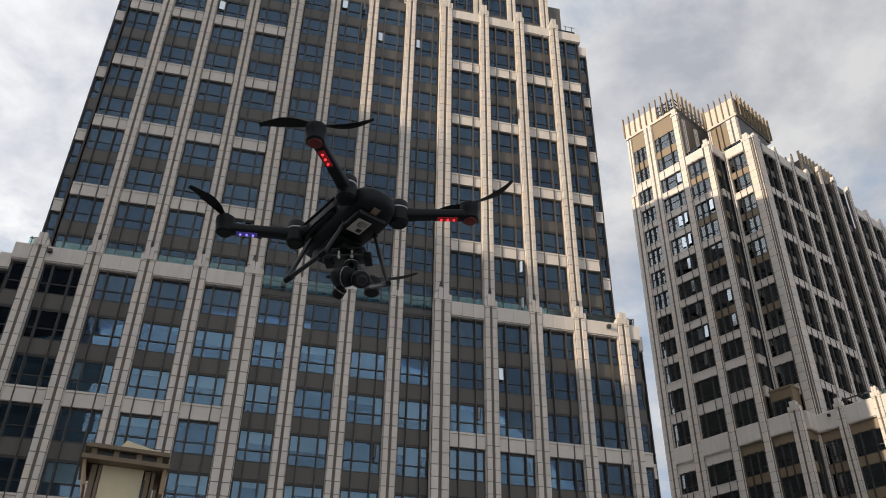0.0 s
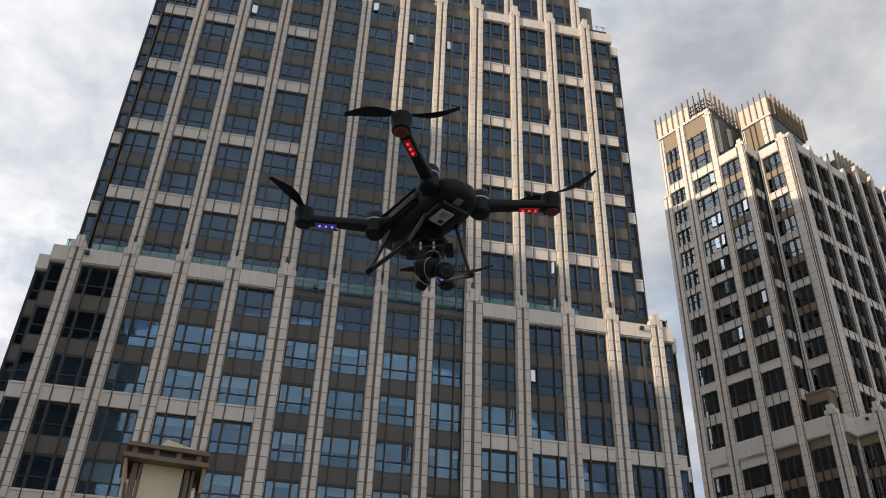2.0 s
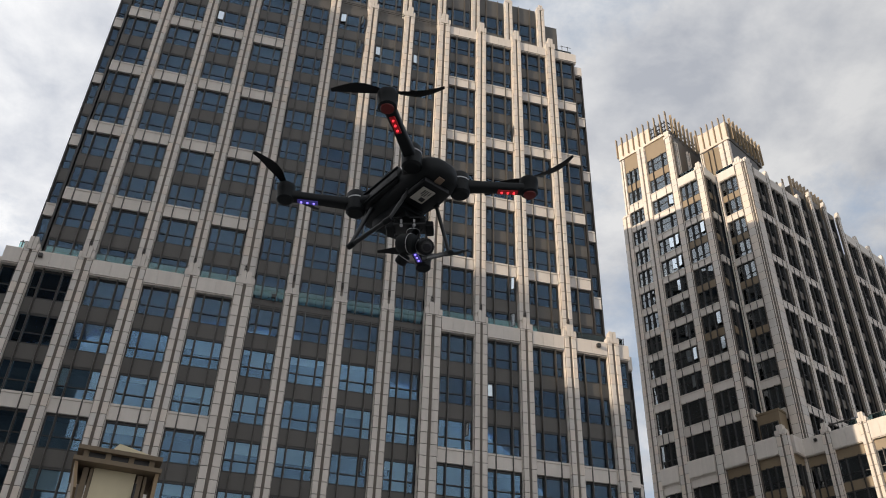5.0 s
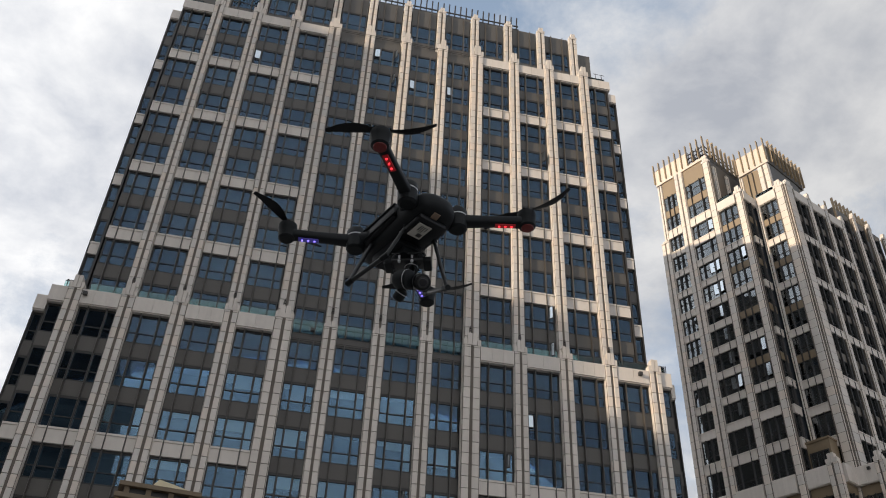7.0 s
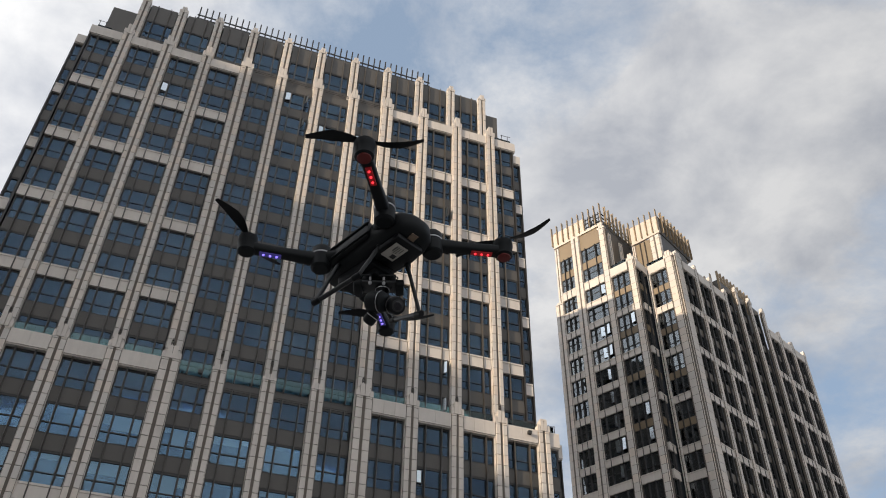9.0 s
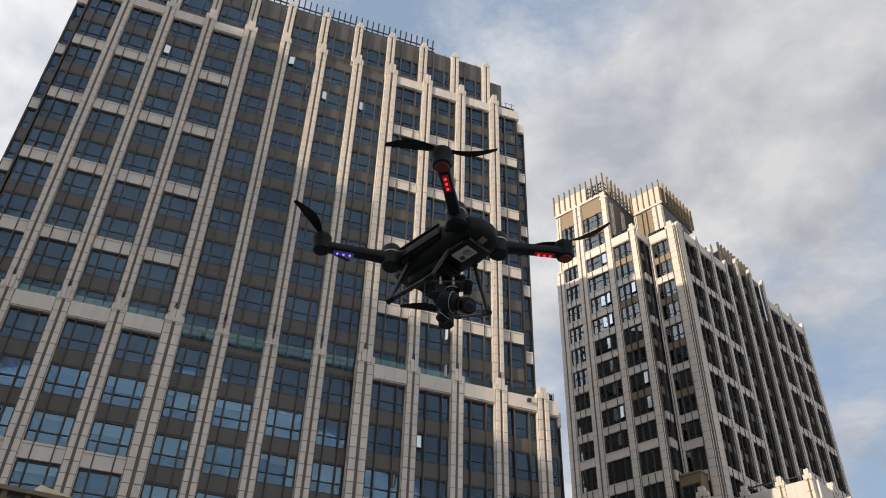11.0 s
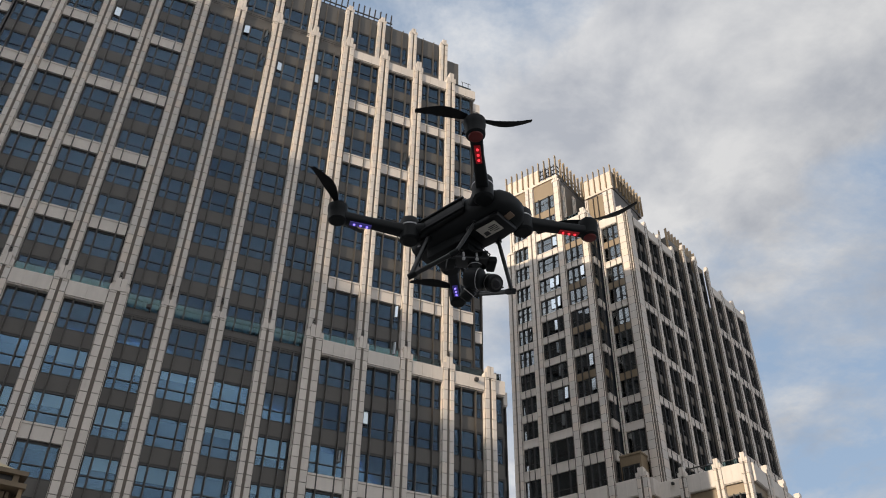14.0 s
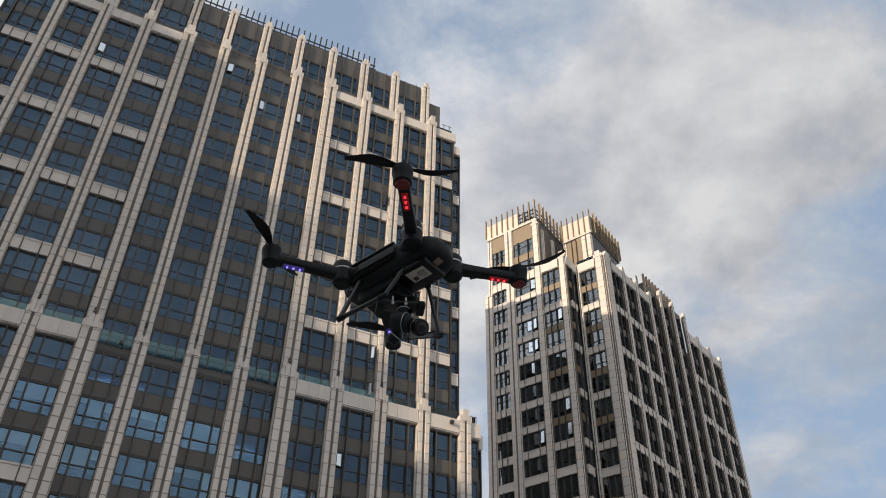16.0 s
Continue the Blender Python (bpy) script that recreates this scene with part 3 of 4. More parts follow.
put("side_wall", solid2.mesh("side_wall", STONE_BAND), slim)
for box_ in ((-0.9, 8.4, 0.4, 12, 94.3, 94.6), (8.4, 12.9, 0.5, 40, TOP2 + 0.7, TOP2 + 1.0), (0.4, 17.3, 3.8, 43.5, TOP2 + 0.65, TOP2 + 0.95), (13.2, 17.1, 0.35, 3.1, 41.3, 41.6), (17.1, 28.2, 3.3, 50, 41.3, 41.6)):
    put("roof", Solid().box(*box_).mesh("roof", ROOF), slim)
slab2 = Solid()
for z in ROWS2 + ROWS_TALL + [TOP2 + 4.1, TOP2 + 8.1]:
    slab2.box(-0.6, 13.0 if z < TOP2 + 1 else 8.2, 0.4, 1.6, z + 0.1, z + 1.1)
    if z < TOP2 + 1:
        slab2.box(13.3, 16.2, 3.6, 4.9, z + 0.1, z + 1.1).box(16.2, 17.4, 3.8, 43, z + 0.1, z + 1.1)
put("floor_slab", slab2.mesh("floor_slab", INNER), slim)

ROWS_HI = [TOP2 + 8.1, TOP2 + 4.1] + ROWS2
N_HI = len(ROWS_HI)


def gable_column(m, x, w, cuts, plane, rows, pale, transom):
    """One bay of the gable: the storeys, two tall storeys over the base, and the base below its parapet."""
    column(slim, m, x, w, cuts, plane, rows, H2, G2, pale, 0.05, transom=transom, z_end=ROWS_TALL[0], glass=GLASS_DARK, dark=SUN_TONED_PANEL)
    column(slim, m, x, w, cuts, plane, ROWS_TALL, 3.15, G2, (0,), 0.0, transom=0.9, z_end=BASE + BASE_H - 0.4, glass=GLASS_DARK, dark=SUN_TONED_PANEL)


# narrow and wide columns of the gable, every storey with its own pale spandrel
for x, w, cuts in ((0.1, 2.5, (0.8, 1.65)), (4.15, 3.6, (0.9, 2.7))):
    gable_column(I4, x, w, cuts, 0.0, ROWS_HI, tuple(range(1, N_HI)), 1.5)
    panel(slim, at(x, 0, TOP2 + 8.1), w, 3.3, cuts, False, dark=SUN_TONED_PANEL)
pairs = tuple(range(1, 9, 2)) + (8,)
gable_column(I4, 9.05, 2.9, (0.9, 1.9), 0.0, ROWS2, pairs, 0.8)
gable_column(I4, 13.75, 2.65, (0.85, 1.8), 3.2, ROWS2, pairs, 0.8)
gable_column(FR, 0.7, 1.7, (0.85,), 0.0, ROWS2, pairs, 0.8)
for x, w, cuts in ((0.1, 2.5, (0.8, 1.65)), (4.15, 3.6, (0.9, 2.7)), (9.05, 2.9, (0.9, 1.9))):
    column(slim, I4, x, w, cuts, 0.0, ROWS_BASE, H2, G2, tuple(range(0, 9)) if x < 8 else (), 0.05, transom=0.8, z_end=0.0, glass=GLASS_DARK, dark=SUN_TONED_PANEL)
    panel(slim, at(x, 0, ROWS_BASE[0]), w, BASE - ROWS_BASE[0], cuts, x < 8, dark=SUN_TONED_PANEL)
for x, w, pl, top, ribs, rise in ((-1.35, 1.45, 0.0, 82.9, 2, 0.4), (2.6, 1.55, 0.0, 94.5, 2, 0), (7.75, 1.3, 0.0, 93.6, 1, 0.9), (11.95, 1.25, 0.0, 84.8, 1, 1.2), (16.4, 1.5, 3.2, 84.9, 1, 1.2)):
    pilaster(slim, at(x, pl, 0), w, 0.30, 0.0, top, 1.2, ribs=ribs)
    if rise:
        pilaster_cap(slim, at(x, pl, 0), w, 0.30, top, rise)
pilaster(slim, at(-0.75, 0.2, 0), 0.8, 0.30, 83.3, 94.4, 1.2, ribs=2)
pilaster(slim, at(13.25, 3.2, 0), 0.5, 0.25, 41.6, 85, 1.2, ribs=2)
ledge(slim, at(8.95, 0, 0), 2.95, TOP2, 1.7, 2, out=0.2)
ledge(slim, at(13.25, 3.2, 0), 3.2, TOP2, 1.7, 2, out=0.2)
ledge(slim, FR @ at(0.0, 0, 0), 3.0, TOP2, 1.7, 1, out=0.1)
put("glass_rail", Solid().box(9.0, 11.8, 0.3, 0.32, TOP2 + 1.7, TOP2 + 2.6).mesh("glass_rail", GLASS_PALE), slim)
put("glass_rail", Solid().box(13.3, 16.4, 3.5, 3.52, TOP2 + 1.7, TOP2 + 2.6).mesh("glass_rail", GLASS_PALE), slim)

# long face: three sections of three bays, the middle one without pale bands
for i in range(9):
    u = 2.0 + 4.15 * i
    mid = 3 <= i < 6
    rows = ([TOP2 + F2] if mid else []) + [TOP2 - F2 * k for k in range(12)]
    column(slim, FB, u, 3.15, (0.9, 2.3), 0.35 if mid else 0.0, rows, H2, G2, () if mid else tuple(range(1, 22, 2)), 0.05, transom=0.8, z_end=36.0, glass=GLASS_FLANK, dark=SHADE_TONED_PANEL)
    ptop = TOP2 + (4.4 if mid or i == 3 else 1.7)
    if mid:
        panel(slim, FB @ at(u, 0.35, TOP2 + F2), 3.15, 1.2, (0.9, 2.3), False)
    else:
        ledge(slim, FB @ at(u, 0, 0), 3.15, TOP2, 1.7, 2, out=0.25)
    for edge in ((u + 3.15,) if i else (0.02, u + 3.15)):
        w = 1.96 if edge == 0.02 else 1.0
        pilaster(slim, FB @ at(edge, 0, 0), w, 0.24, 36.0, ptop, 1.2, ribs=1)
        pilaster_cap(slim, FB @ at(edge, 0, 0), w, 0.24, ptop, 1.1)
# set-back storey over the long face
pent = Solid().box(2.5, 27.5, 1.8, 9, TOP2 + 0.9, 87.9)
put("penthouse", pent.mesh("penthouse", BRONZE_PANEL), slim, FB, "dark set-back roof storey")
for i in range(5):
    window(slim, FB @ at(2.9 + 4.4 * i, 1.65, 85.2), 2.6, 2.2, (1.3,), None, 0.0)


def crown(root, m, x0, x1, y0, y1, z0, z1, tip, step=1.08, open_corner=False, mat=None):
    """Roof crown: pale slabs between upright fins that run on above them as spikes."""
    walls, flank = Solid(), Solid()
    walls.box(x0, x0 + 0.3, y0 + 0.3, y1 - 0.3, z0, z1).box(x0, x1, y1 - 0.3, y1, z0, z1)
    if open_corner:     # the slabs stop short and leave a bare steel frame at the corner
        walls.box(x0, x0 + 0.64 * (x1 - x0), y0, y0 + 0.3, z0, z1).box(x0 + 0.64 * (x1 - x0), x1, y0, y0 + 0.3, z0, z0 + 0.5)
        flank.box(x1 - 0.3, x1, y0 + 0.3, y1 - 0.3, z0, z0 + 0.9)
    else:
        walls.box(x0, x1, y0, y0 + 0.3, z0, z1)
        flank.box(x1 - 0.3, x1, y0 + 0.3, y1 - 0.3, z0, z1)
    cr = put("crown", walls.mesh("crown_wall", mat or STONE_BAND), root, m, "pale roof crown with upright fins")
    # the flank's shade is put into its dark panel colour
    put("flank", flank.mesh("crown_flank", BRONZE_PANEL), cr, None, "dark metal flank, shade put into the colour")
    me = shared(("crown_fin", round(tip - z0, 2)), lambda s: s.prism([(-0.06, -0.34), (0.06, -0.34), (0.06, 0.06), (-0.06, 0.06)], 0.4, tip - z0), "crown_fin", PALE_STEEL)
    n = round((x1 - x0) / step)
    for i in range(n + 1):
        put("crown_fin", me, cr, at(x0 + (x1 - x0) * i / n, y0, z0))
    n = round((y1 - y0) / step)
    for i in range(1, n + 1):
        put("crown_fin", me, cr, at(x1, y0 + (y1 - y0) * i / n, z0) @ pose(0, 0, 0, 0, 0, 90))
        put("crown_fin", me, cr, at(x0, y0 + (y1 - y0) * i / n, z0) @ pose(0, 0, 0, 0, 0, -90))
    return cr


crown(slim, None, -0.85, 8.7, -0.1, 9.0, 94.6, 97.7, 99.0, open_corner=True)
crown(slim, None, 10.4, 15.5, 5.5, 15.4, 92.6, 96.2, 97.4)
# dark slabs here: shade of the long side is put into the colour
crown(slim, FB, 17.2, 26.6, 2.0, 8.0, 87.9, 91.2, 92.9, mat=BRONZE_PANEL)
# upper block beside the terrace: flank coloured dark as its shaded side, with two windows
put("flank_wall", Solid().box(8.2, 8.75, 0.35, 8.8, TOP2 + 0.9, 94.4).mesh("flank_wall", BRONZE_PANEL), slim, None, "brown panelled flank wall, shade put into the colour")
for y in (0.9, 4.2):
    pilaster(slim, at(8.75, y, 0) @ pose(0, 0, 0, 0, 0, 90), 0.8, 0.25, TOP2 + 0.9, 93.3, 1.2, ribs=2)
    window(slim, at(8.85, y + 1.0, 85.6) @ pose(0, 0, 0, 0, 0, 90), 1.8, 2.4, (0.9,), None, 0.0)
# second roof block: pale corner pier, brown infill, flank coloured dark for its shade
put("penthouse", Solid().box(10.5, 15.3, 5.7, 13.8, TOP2 + 0.9, 92.4).mesh("penthouse", SUN_TONED_PANEL), slim, None, "brown panelled roof storey")
put("flank_wall", Solid().box(15.3, 15.42, 5.9, 13.8, TOP2 + 0.9, 92.4).mesh("flank_wall", BRONZE_PANEL), slim, None, "brown panelled flank wall, shade put into the colour")
pilaster(slim, at(13.6, 5.6, 0), 1.8, 0.3, TOP2 + 0.9, 92.3, 1.2, ribs=2)
pilaster(slim, at(10.4, 5.6, 0), 0.5, 0.2, TOP2 + 0.9, 92.3, 1.2, ribs=2)
window(slim, at(11.0, 5.55, 84.9), 2.4, 2.3, (0.8, 1.6), 0.8, 0.0)
for x in (11.8, 12.6):
    mullion(slim, at(x, 5.6, 0), 84.0, 92.3)
# rooftop plant lattice between the first crown's fins
lat = Solid()
for z in (95.0, 95.8, 96.6, 97.4):
    lat.box(5.3, 8.5, 0.25, 0.37, z, z + 0.12).box(8.35, 8.47, 0.4, 8.6, z, z + 0.12).box(5.3, 8.5, 1.9, 2.0, z, z + 0.1).box(6.9, 7.0, 0.4, 8.6, z, z + 0.1)
for k in range(7):
    lat.box(5.4 + 0.5 * k, 5.5 + 0.5 * k, 0.38, 0.48, 94.6, 98.0)
    lat.box(8.2, 8.3, 0.6 + 1.25 * k, 0.7 + 1.25 * k, 94.6, 98.0)
for k in range(9):
    x, y, z = rng.uniform(5.4, 7.6), rng.uniform(0.6, 7.5), rng.uniform(94.7, 96.8)
    lat.box(x, x + rng.uniform(0.3, 0.8), y, y + rng.uniform(0.3, 0.8), z, z + rng.uniform(0.2, 0.8))
put("roof_plant", lat.mesh("roof_plant", STEEL), slim, None, "grey steel roof plant lattice")
for x, k, turn in ((5.9, 2, 35), (6.85, 2, -20), (5.9, 3, 38), (6.85, 3, -25), (6.2, 4, 30), (6.2, 5, 36), (6.3, 6, 30), (5.95, 7, 35), (6.9, 7, -22), (6.2, 8, 32), (11.15, 2, -25), (11.15, 6, -25), (11.15, 7, -25), (6.9, 0, 30)):
    open_sash(slim, at(x, 0.02, TOP2 - F2 * k - 0.2), 0.76, 1.8, 1.5, turn * 0.35)

# broader base with its own parapet: a corner block before the recess, then a wing
def base_bay(m, x, w, cuts):
    column(slim, m, x, w, cuts, 0, ROWS_BASE, H2, G2, (), 0.05, transom=0.8, z_end=0.0, glass=GLASS_DARK, dark=SUN_TONED_PANEL)
    panel(slim, m @ at(x, 0, ROWS_BASE[0]), w, BASE - ROWS_BASE[0], cuts, False, dark=SUN_TONED_PANEL)
    ledge(slim, m @ at(x - 0.03, 0, 0), w + 0.06, BASE, BASE_H, 2 if w > 2 else 1, out=0.3)


def base_pier(m, x, w, ribs=2):
    pilaster(slim, m @ at(x, 0, 0), w, 0.42, 0, BASE + BASE_H, 1.2, ribs=ribs)
    pilaster_cap(slim, m @ at(x, 0, 0), w, 0.42, BASE + BASE_H, 1.15)


for x, w in ((0.05, 2.6), (4.1, 3.7), (9.0, 3.0)):
    ledge(slim, at(x, 0, 0), w, BASE, BASE_H, 2, out=0.4)
BC = at(17.4, 0, 0) @ pose(0, 0, 0, 0, 0, 90)
WA = at(17.4, 2.9, 0)
WB = at(28.6, 2.9, 0) @ pose(0, 0, 0, 0, 0, 90)
base_bay(I4, 13.25, 2.7, (0.85, 1.8))
base_pier(I4, 15.95, 1.45)
base_bay(BC, 0.55, 2.3, (0.75, 1.5))
base_bay(WA, 0.05, 2.55, (0.85, 1.7))
base_pier(WA, 2.6, 1.05)
base_bay(WA, 3.65, 3.3, (0.9, 2.4))
base_pier(WA, 6.95, 1.05)
base_bay(WA, 8.0, 2.2, (0.75, 1.5))
base_pier(WA, 10.2, 1.0)
for i in range(6):
    u = 0.5 + 5.4 * i
    base_bay(WB, u, 3.9, (1.0, 2.9))
    base_pier(WB, u + 3.9, 1.5)
# terrace behind the parapet: a brown garden room, a sloping canopy, glass rails, a floodlight
room = put("terrace_room", Solid().box(13.35, 16.2, 1.3, 3.15, 41.6, 45.9).box(13.25, 16.3, 1.2, 3.15, 45.9, 46.15).mesh("terrace_room", SUN_TONED_PANEL), slim, None, "brown panelled terrace room")
window(room, at(13.6, 1.12, 42.0), 2.4, 2.6, (0.8, 1.6), 0.8, 0.0, GLASS_DARK)
put("canopy", Solid().sweep([(1.2, 43.5), (3.4, 44.4), (3.4, 44.55), (1.2, 43.65)], 2.8, 5.8, 0).mesh("canopy", FIN), slim, WA, "sloping grey canopy")
for x in (2.9, 5.6):
    put("canopy_post", Solid().box(x, x + 0.08, 1.3, 1.38, 41.6, 43.55).mesh("canopy_post", STEEL), slim, WA)
for x0, x1 in ((5.9, 6.9), (8.05, 10.2)):
    put("glass_rail", Solid().box(x0, x1, 0.25, 0.27, BASE + BASE_H, BASE + BASE_H + 0.75).mesh("glass_rail", GLASS_PALE), slim, WA)
    put("hand_rail", Solid().box(x0, x1, 0.23, 0.29, BASE + BASE_H + 0.76, BASE + BASE_H + 0.81).mesh("hand_rail", STEEL), slim, WA)
fl = put("floodlight", Solid().box(-0.16, 0.16, -0.3, 0.0, -0.14, 0.14).mesh("floodlight", FRAME), slim, WA @ at(1.9, -0.32, 41.6), "small black floodlight")
put("bracket", Solid().box(-0.04, 0.04, -0.02, 0.12, -0.03, 0.03).mesh("bracket", FRAME), fl)


# ---------------------------------------------------------------- towers outside the view that shade and close the court
def block_tower(name, blocks, label, mat=STONE_BAND):
    root = tagged(new(name), label, "building")
    for x0, x1, y0, y1, z1 in blocks:
        wall = put("wall", Solid().box(x0, x1, y0, y1, 0, z1).mesh("wall", mat), root)
        strips = Solid()
        z = 1.4
        while z + 2.2 < z1:
            strips.box(x0 + 0.5, x1 - 0.5, y1, y1 + 0.05, z, z + 2.0).box(x1, x1 + 0.05, y0 + 0.5, y1 - 0.5, z, z + 2.0)
            z += 3.7
        put("window_band", strips.mesh("window_band", FRAME), wall, None, kind="stuff")
    return root


block_tower("neighbour_tower", [(-190, -150, y0, y1, top) for y0, y1, top in ((-105, -11.3, 78), (-11.3, -7.3, 83), (-7.3, -3.3, 91), (-3.3, 0.7, 102), (0.7, 4.7, 116), (4.7, 75.0, 127))], "tall stepped pale stone tower across the court")
# walls coloured dark so the left panes mirror a shaded side
block_tower("court_tower", [(-95, -39, -90, -58, 98), (-88, -44, -90, -62, 112)], "unseen tower coloured dark as its shaded side", BRONZE_PANEL)


# ---------------------------------------------------------------- gate pillar
pier = tagged(new("gate_pillar"), "cream rendered gate pillar with brown timber posts and a thin-boarded cap", "pillar")
pier.matrix_basis = pose(-2.24, 17.2, 0.06, 0, 0, 8)


def pier_box(name, mat, x0, x1, y0, y1, z0, z1, label=""):
    return put(name, Solid().box(x0, x1, y0, y1, z0, z1).mesh(name, mat), pier, None, label)


pier_box("panel", CREAM, -0.39, 0.37, -0.40, 0.40, -0.06, 7.20, "cream rendered panel")
for x in (-0.58, 0.40):
    for dx, w in ((0.0, 0.10), (0.125, 0.055)):
        pier_box("post", TIMBER, x + dx, x + dx + w, -0.45, 0.45, -0.06, 7.17, "brown timber post")
# cap: two thin boards, the recess between them coloured near-black for its shade, cheek boards hanging at both sides
pier_box("board", TIMBER, -0.80, 0.80, -0.70, 0.70, 7.20, 7.285, "lower cap board")
pier_box("recess", FRAME, -0.66, 0.66, -0.55, 0.55, 7.285, 7.43, "recess block coloured as shade")
pier_box("board", TIMBER, -0.76, 0.78, -0.68, 0.68, 7.43, 7.51, "upper cap board")
for x in (-0.60, -0.2, 0.22, 0.60):
    pier_box("block", TIMBER, x - 0.05, x + 0.05, -0.62, 0.62, 7.287, 7.428)
for x0, x1, mid_x in ((-0.76, -0.70, -0.66), (0.70, 0.77, 0.68)):
    put("cheek_board", Solid().sweep([(x0, 7.198), (mid_x if x0 < 0 else x0, 6.72), (mid_x + 0.05 if x0 < 0 else x1, 6.72), (x1, 7.198)], -0.62, 0.62, 1).mesh("cheek_board", TAN_TIMBER), pier, None, "tan timber cheek board")
pier_box("bracket", STEEL, 0.385, 0.42, -0.46, -0.42, 6.6, 7.0, "small grey bracket")
lid = Solid().sweep([(-0.15, 7.51), (0.56, 7.512), (0.56, 7.53), (-0.03, 7.655), (-0.06, 7.655), (-0.15, 7.535)], -0.62, 0.3, 1)
put("top_plate", lid.mesh("top_plate", CREAM), pier, None, "pale folded sheet")


# ---------------------------------------------------------------- drone
drone = tagged(new("camera_drone"), "black four-armed camera drone hovering with red and violet lamps", "drone")
drone.matrix_basis = pose(0.22, 1.71, 2.95, -0.44, 3.21, 116.13)


def tube(points, radius, sides=10):
    """A bent round bar through the points."""
    bm = bmesh.new()
    pts = [Vector(p) for p in points]
    rings = []
    for i, p in enumerate(pts):
        a = (pts[min(i + 1, len(pts) - 1)] - pts[max(i - 1, 0)]).normalized()
        ref = Vector((0, 0, 1)) if abs(a.z) < 0.9 else Vector((1, 0, 0))
        u = a.cross(ref).normalized()
        v = a.cross(u)
        rings.append([bm.verts.new(p + radius * (math.cos(t) * u + math.sin(t) * v)) for t in (math.tau * k / sides for k in range(sides))])
    for r0, r1 in zip(rings, rings[1:]):
        for k in range(sides):
            bm.faces.new((r0[k], r0[(k + 1) % sides], r1[(k + 1) % sides], r1[k]))
    bm.faces.new(rings[0][::-1])
    bm.faces.new(rings[-1])
    bmesh.ops.recalc_face_normals(bm, faces=bm.faces[:])
    return bm


def lathe(profile, sides=28):
    """Turns (radius, z) about the z axis."""
    bm = bmesh.new()
    rings = [[bm.verts.new((r * math.cos(math.tau * k / sides), r * math.sin(math.tau * k / sides), z)) for k in range(sides)] for r, z in profile]
    for r0, r1 in zip(rings, rings[1:]):
        for k in range(sides):
            bm.faces.new((r0[k], r0[(k + 1) % sides], r1[(k + 1) % sides], r1[k]))
    bm.faces.new(rings[0][::-1])
    bm.faces.new(rings[-1])
    bmesh.ops.recalc_face_normals(bm, faces=bm.faces[:])
    return bm


def loft(sections, power=3.2, sides=32):
    """A rounded hull: sections of (x, half width, z low, z high)."""
    bm = bmesh.new()
    rings = []
    for x, w, lo, hi in sections:
        ring = []
        for k in range(sides):
            t = math.tau * k / sides
            c, sn = math.cos(t), math.sin(t)
            y = w * math.copysign(abs(c) ** (2 / power), c)
            z = (lo + hi) / 2 + (hi - lo) / 2 * math.copysign(abs(sn) ** (2 / power), sn)
            ring.append(bm.verts.new((x, y, z)))
        rings.append(ring)
    for r0, r1 in zip(rings, rings[1:]):
        for k in range(sides):
            bm.faces.new((r0[k], r0[(k + 1) % sides], r1[(k + 1) % sides], r1[k]))
    bm.faces.new(rings[0][::-1])
    bm.faces.new(rings[-1])
    bmesh.ops.recalc_face_normals(bm, faces=bm.faces[:])
    return bm


def slab(sx, sy, sz, bevel=0.0, m=None):
    bm = bmesh.new()
    bmesh.ops.create_cube(bm, size=1.0)
    bmesh.ops.scale(bm, vec=(sx, sy, sz), verts=bm.verts[:])
    if bevel:
        bmesh.ops.bevel(bm, geom=bm.edges[:], offset=bevel, segments=2, profile=0.5, affect="EDGES")
    if m is not None:
        bmesh.ops.transform(bm, matrix=m, verts=bm.verts[:])
    return bm


hull = part("body", loft([(-0.166, 0.012, -0.024, 0.000), (-0.160, 0.036, -0.036, 0.010), (-0.145, 0.054, -0.047, 0.020), (-0.115, 0.064, -0.054, 0.030), (-0.07, 0.068, -0.058, 0.038),
                         (0.0, 0.066, -0.056, 0.044), (0.08, 0.062, -0.050, 0.042), (0.13, 0.054, -0.040, 0.040), (0.155, 0.040, -0.028, 0.030), (0.162, 0.015, -0.012, 0.014)]), SHELL, drone, "rounded black shell")
part("battery_door", slab(0.17, 0.020, 0.052, 0.006, at(0.035, 0.066, 0.004)), SHELL_GLOSS, drone, "ridged black side cover")
part("battery_door", slab(0.17, 0.020, 0.052, 0.006, at(0.035, -0.066, 0.004)), SHELL_GLOSS, drone, "ridged black side cover")
for sy in (1, -1):
    part("side_ridge", slab(0.18, 0.006, 0.006, 0.002, at(0.035, sy * 0.077, 0.020)), SHELL, drone)
    part("side_ridge", slab(0.18, 0.006, 0.006, 0.002, at(0.035, sy * 0.077, -0.012)), SHELL, drone)
part("belly_plate", slab(0.10, 0.085, 0.016, 0.005, at(-0.085, 0.008, -0.060)), SHELL_GLOSS, drone)
part("belly_box", slab(0.13, 0.080, 0.034, 0.008, at(0.040, 0.0, -0.058)), SHELL, drone)
tag = part("label", slab(0.056, 0.040, 0.002, 0, at(-0.088, 0.019, -0.0695)), PAPER, drone, "grey printed label", smooth=False)
for i, (dx, dy, w, h) in enumerate(((-0.012, 0.008, 0.020, 0.003), (-0.010, 0.002, 0.026, 0.002), (-0.010, -0.004, 0.024, 0.002), (0.014, -0.008, 0.014, 0.014), (-0.014, -0.011, 0.016, 0.002))):
    part("print_bar", slab(w, h, 0.001, 0, at(-0.088 + dx, 0.019 + dy, -0.0708)), INK, tag, smooth=False)
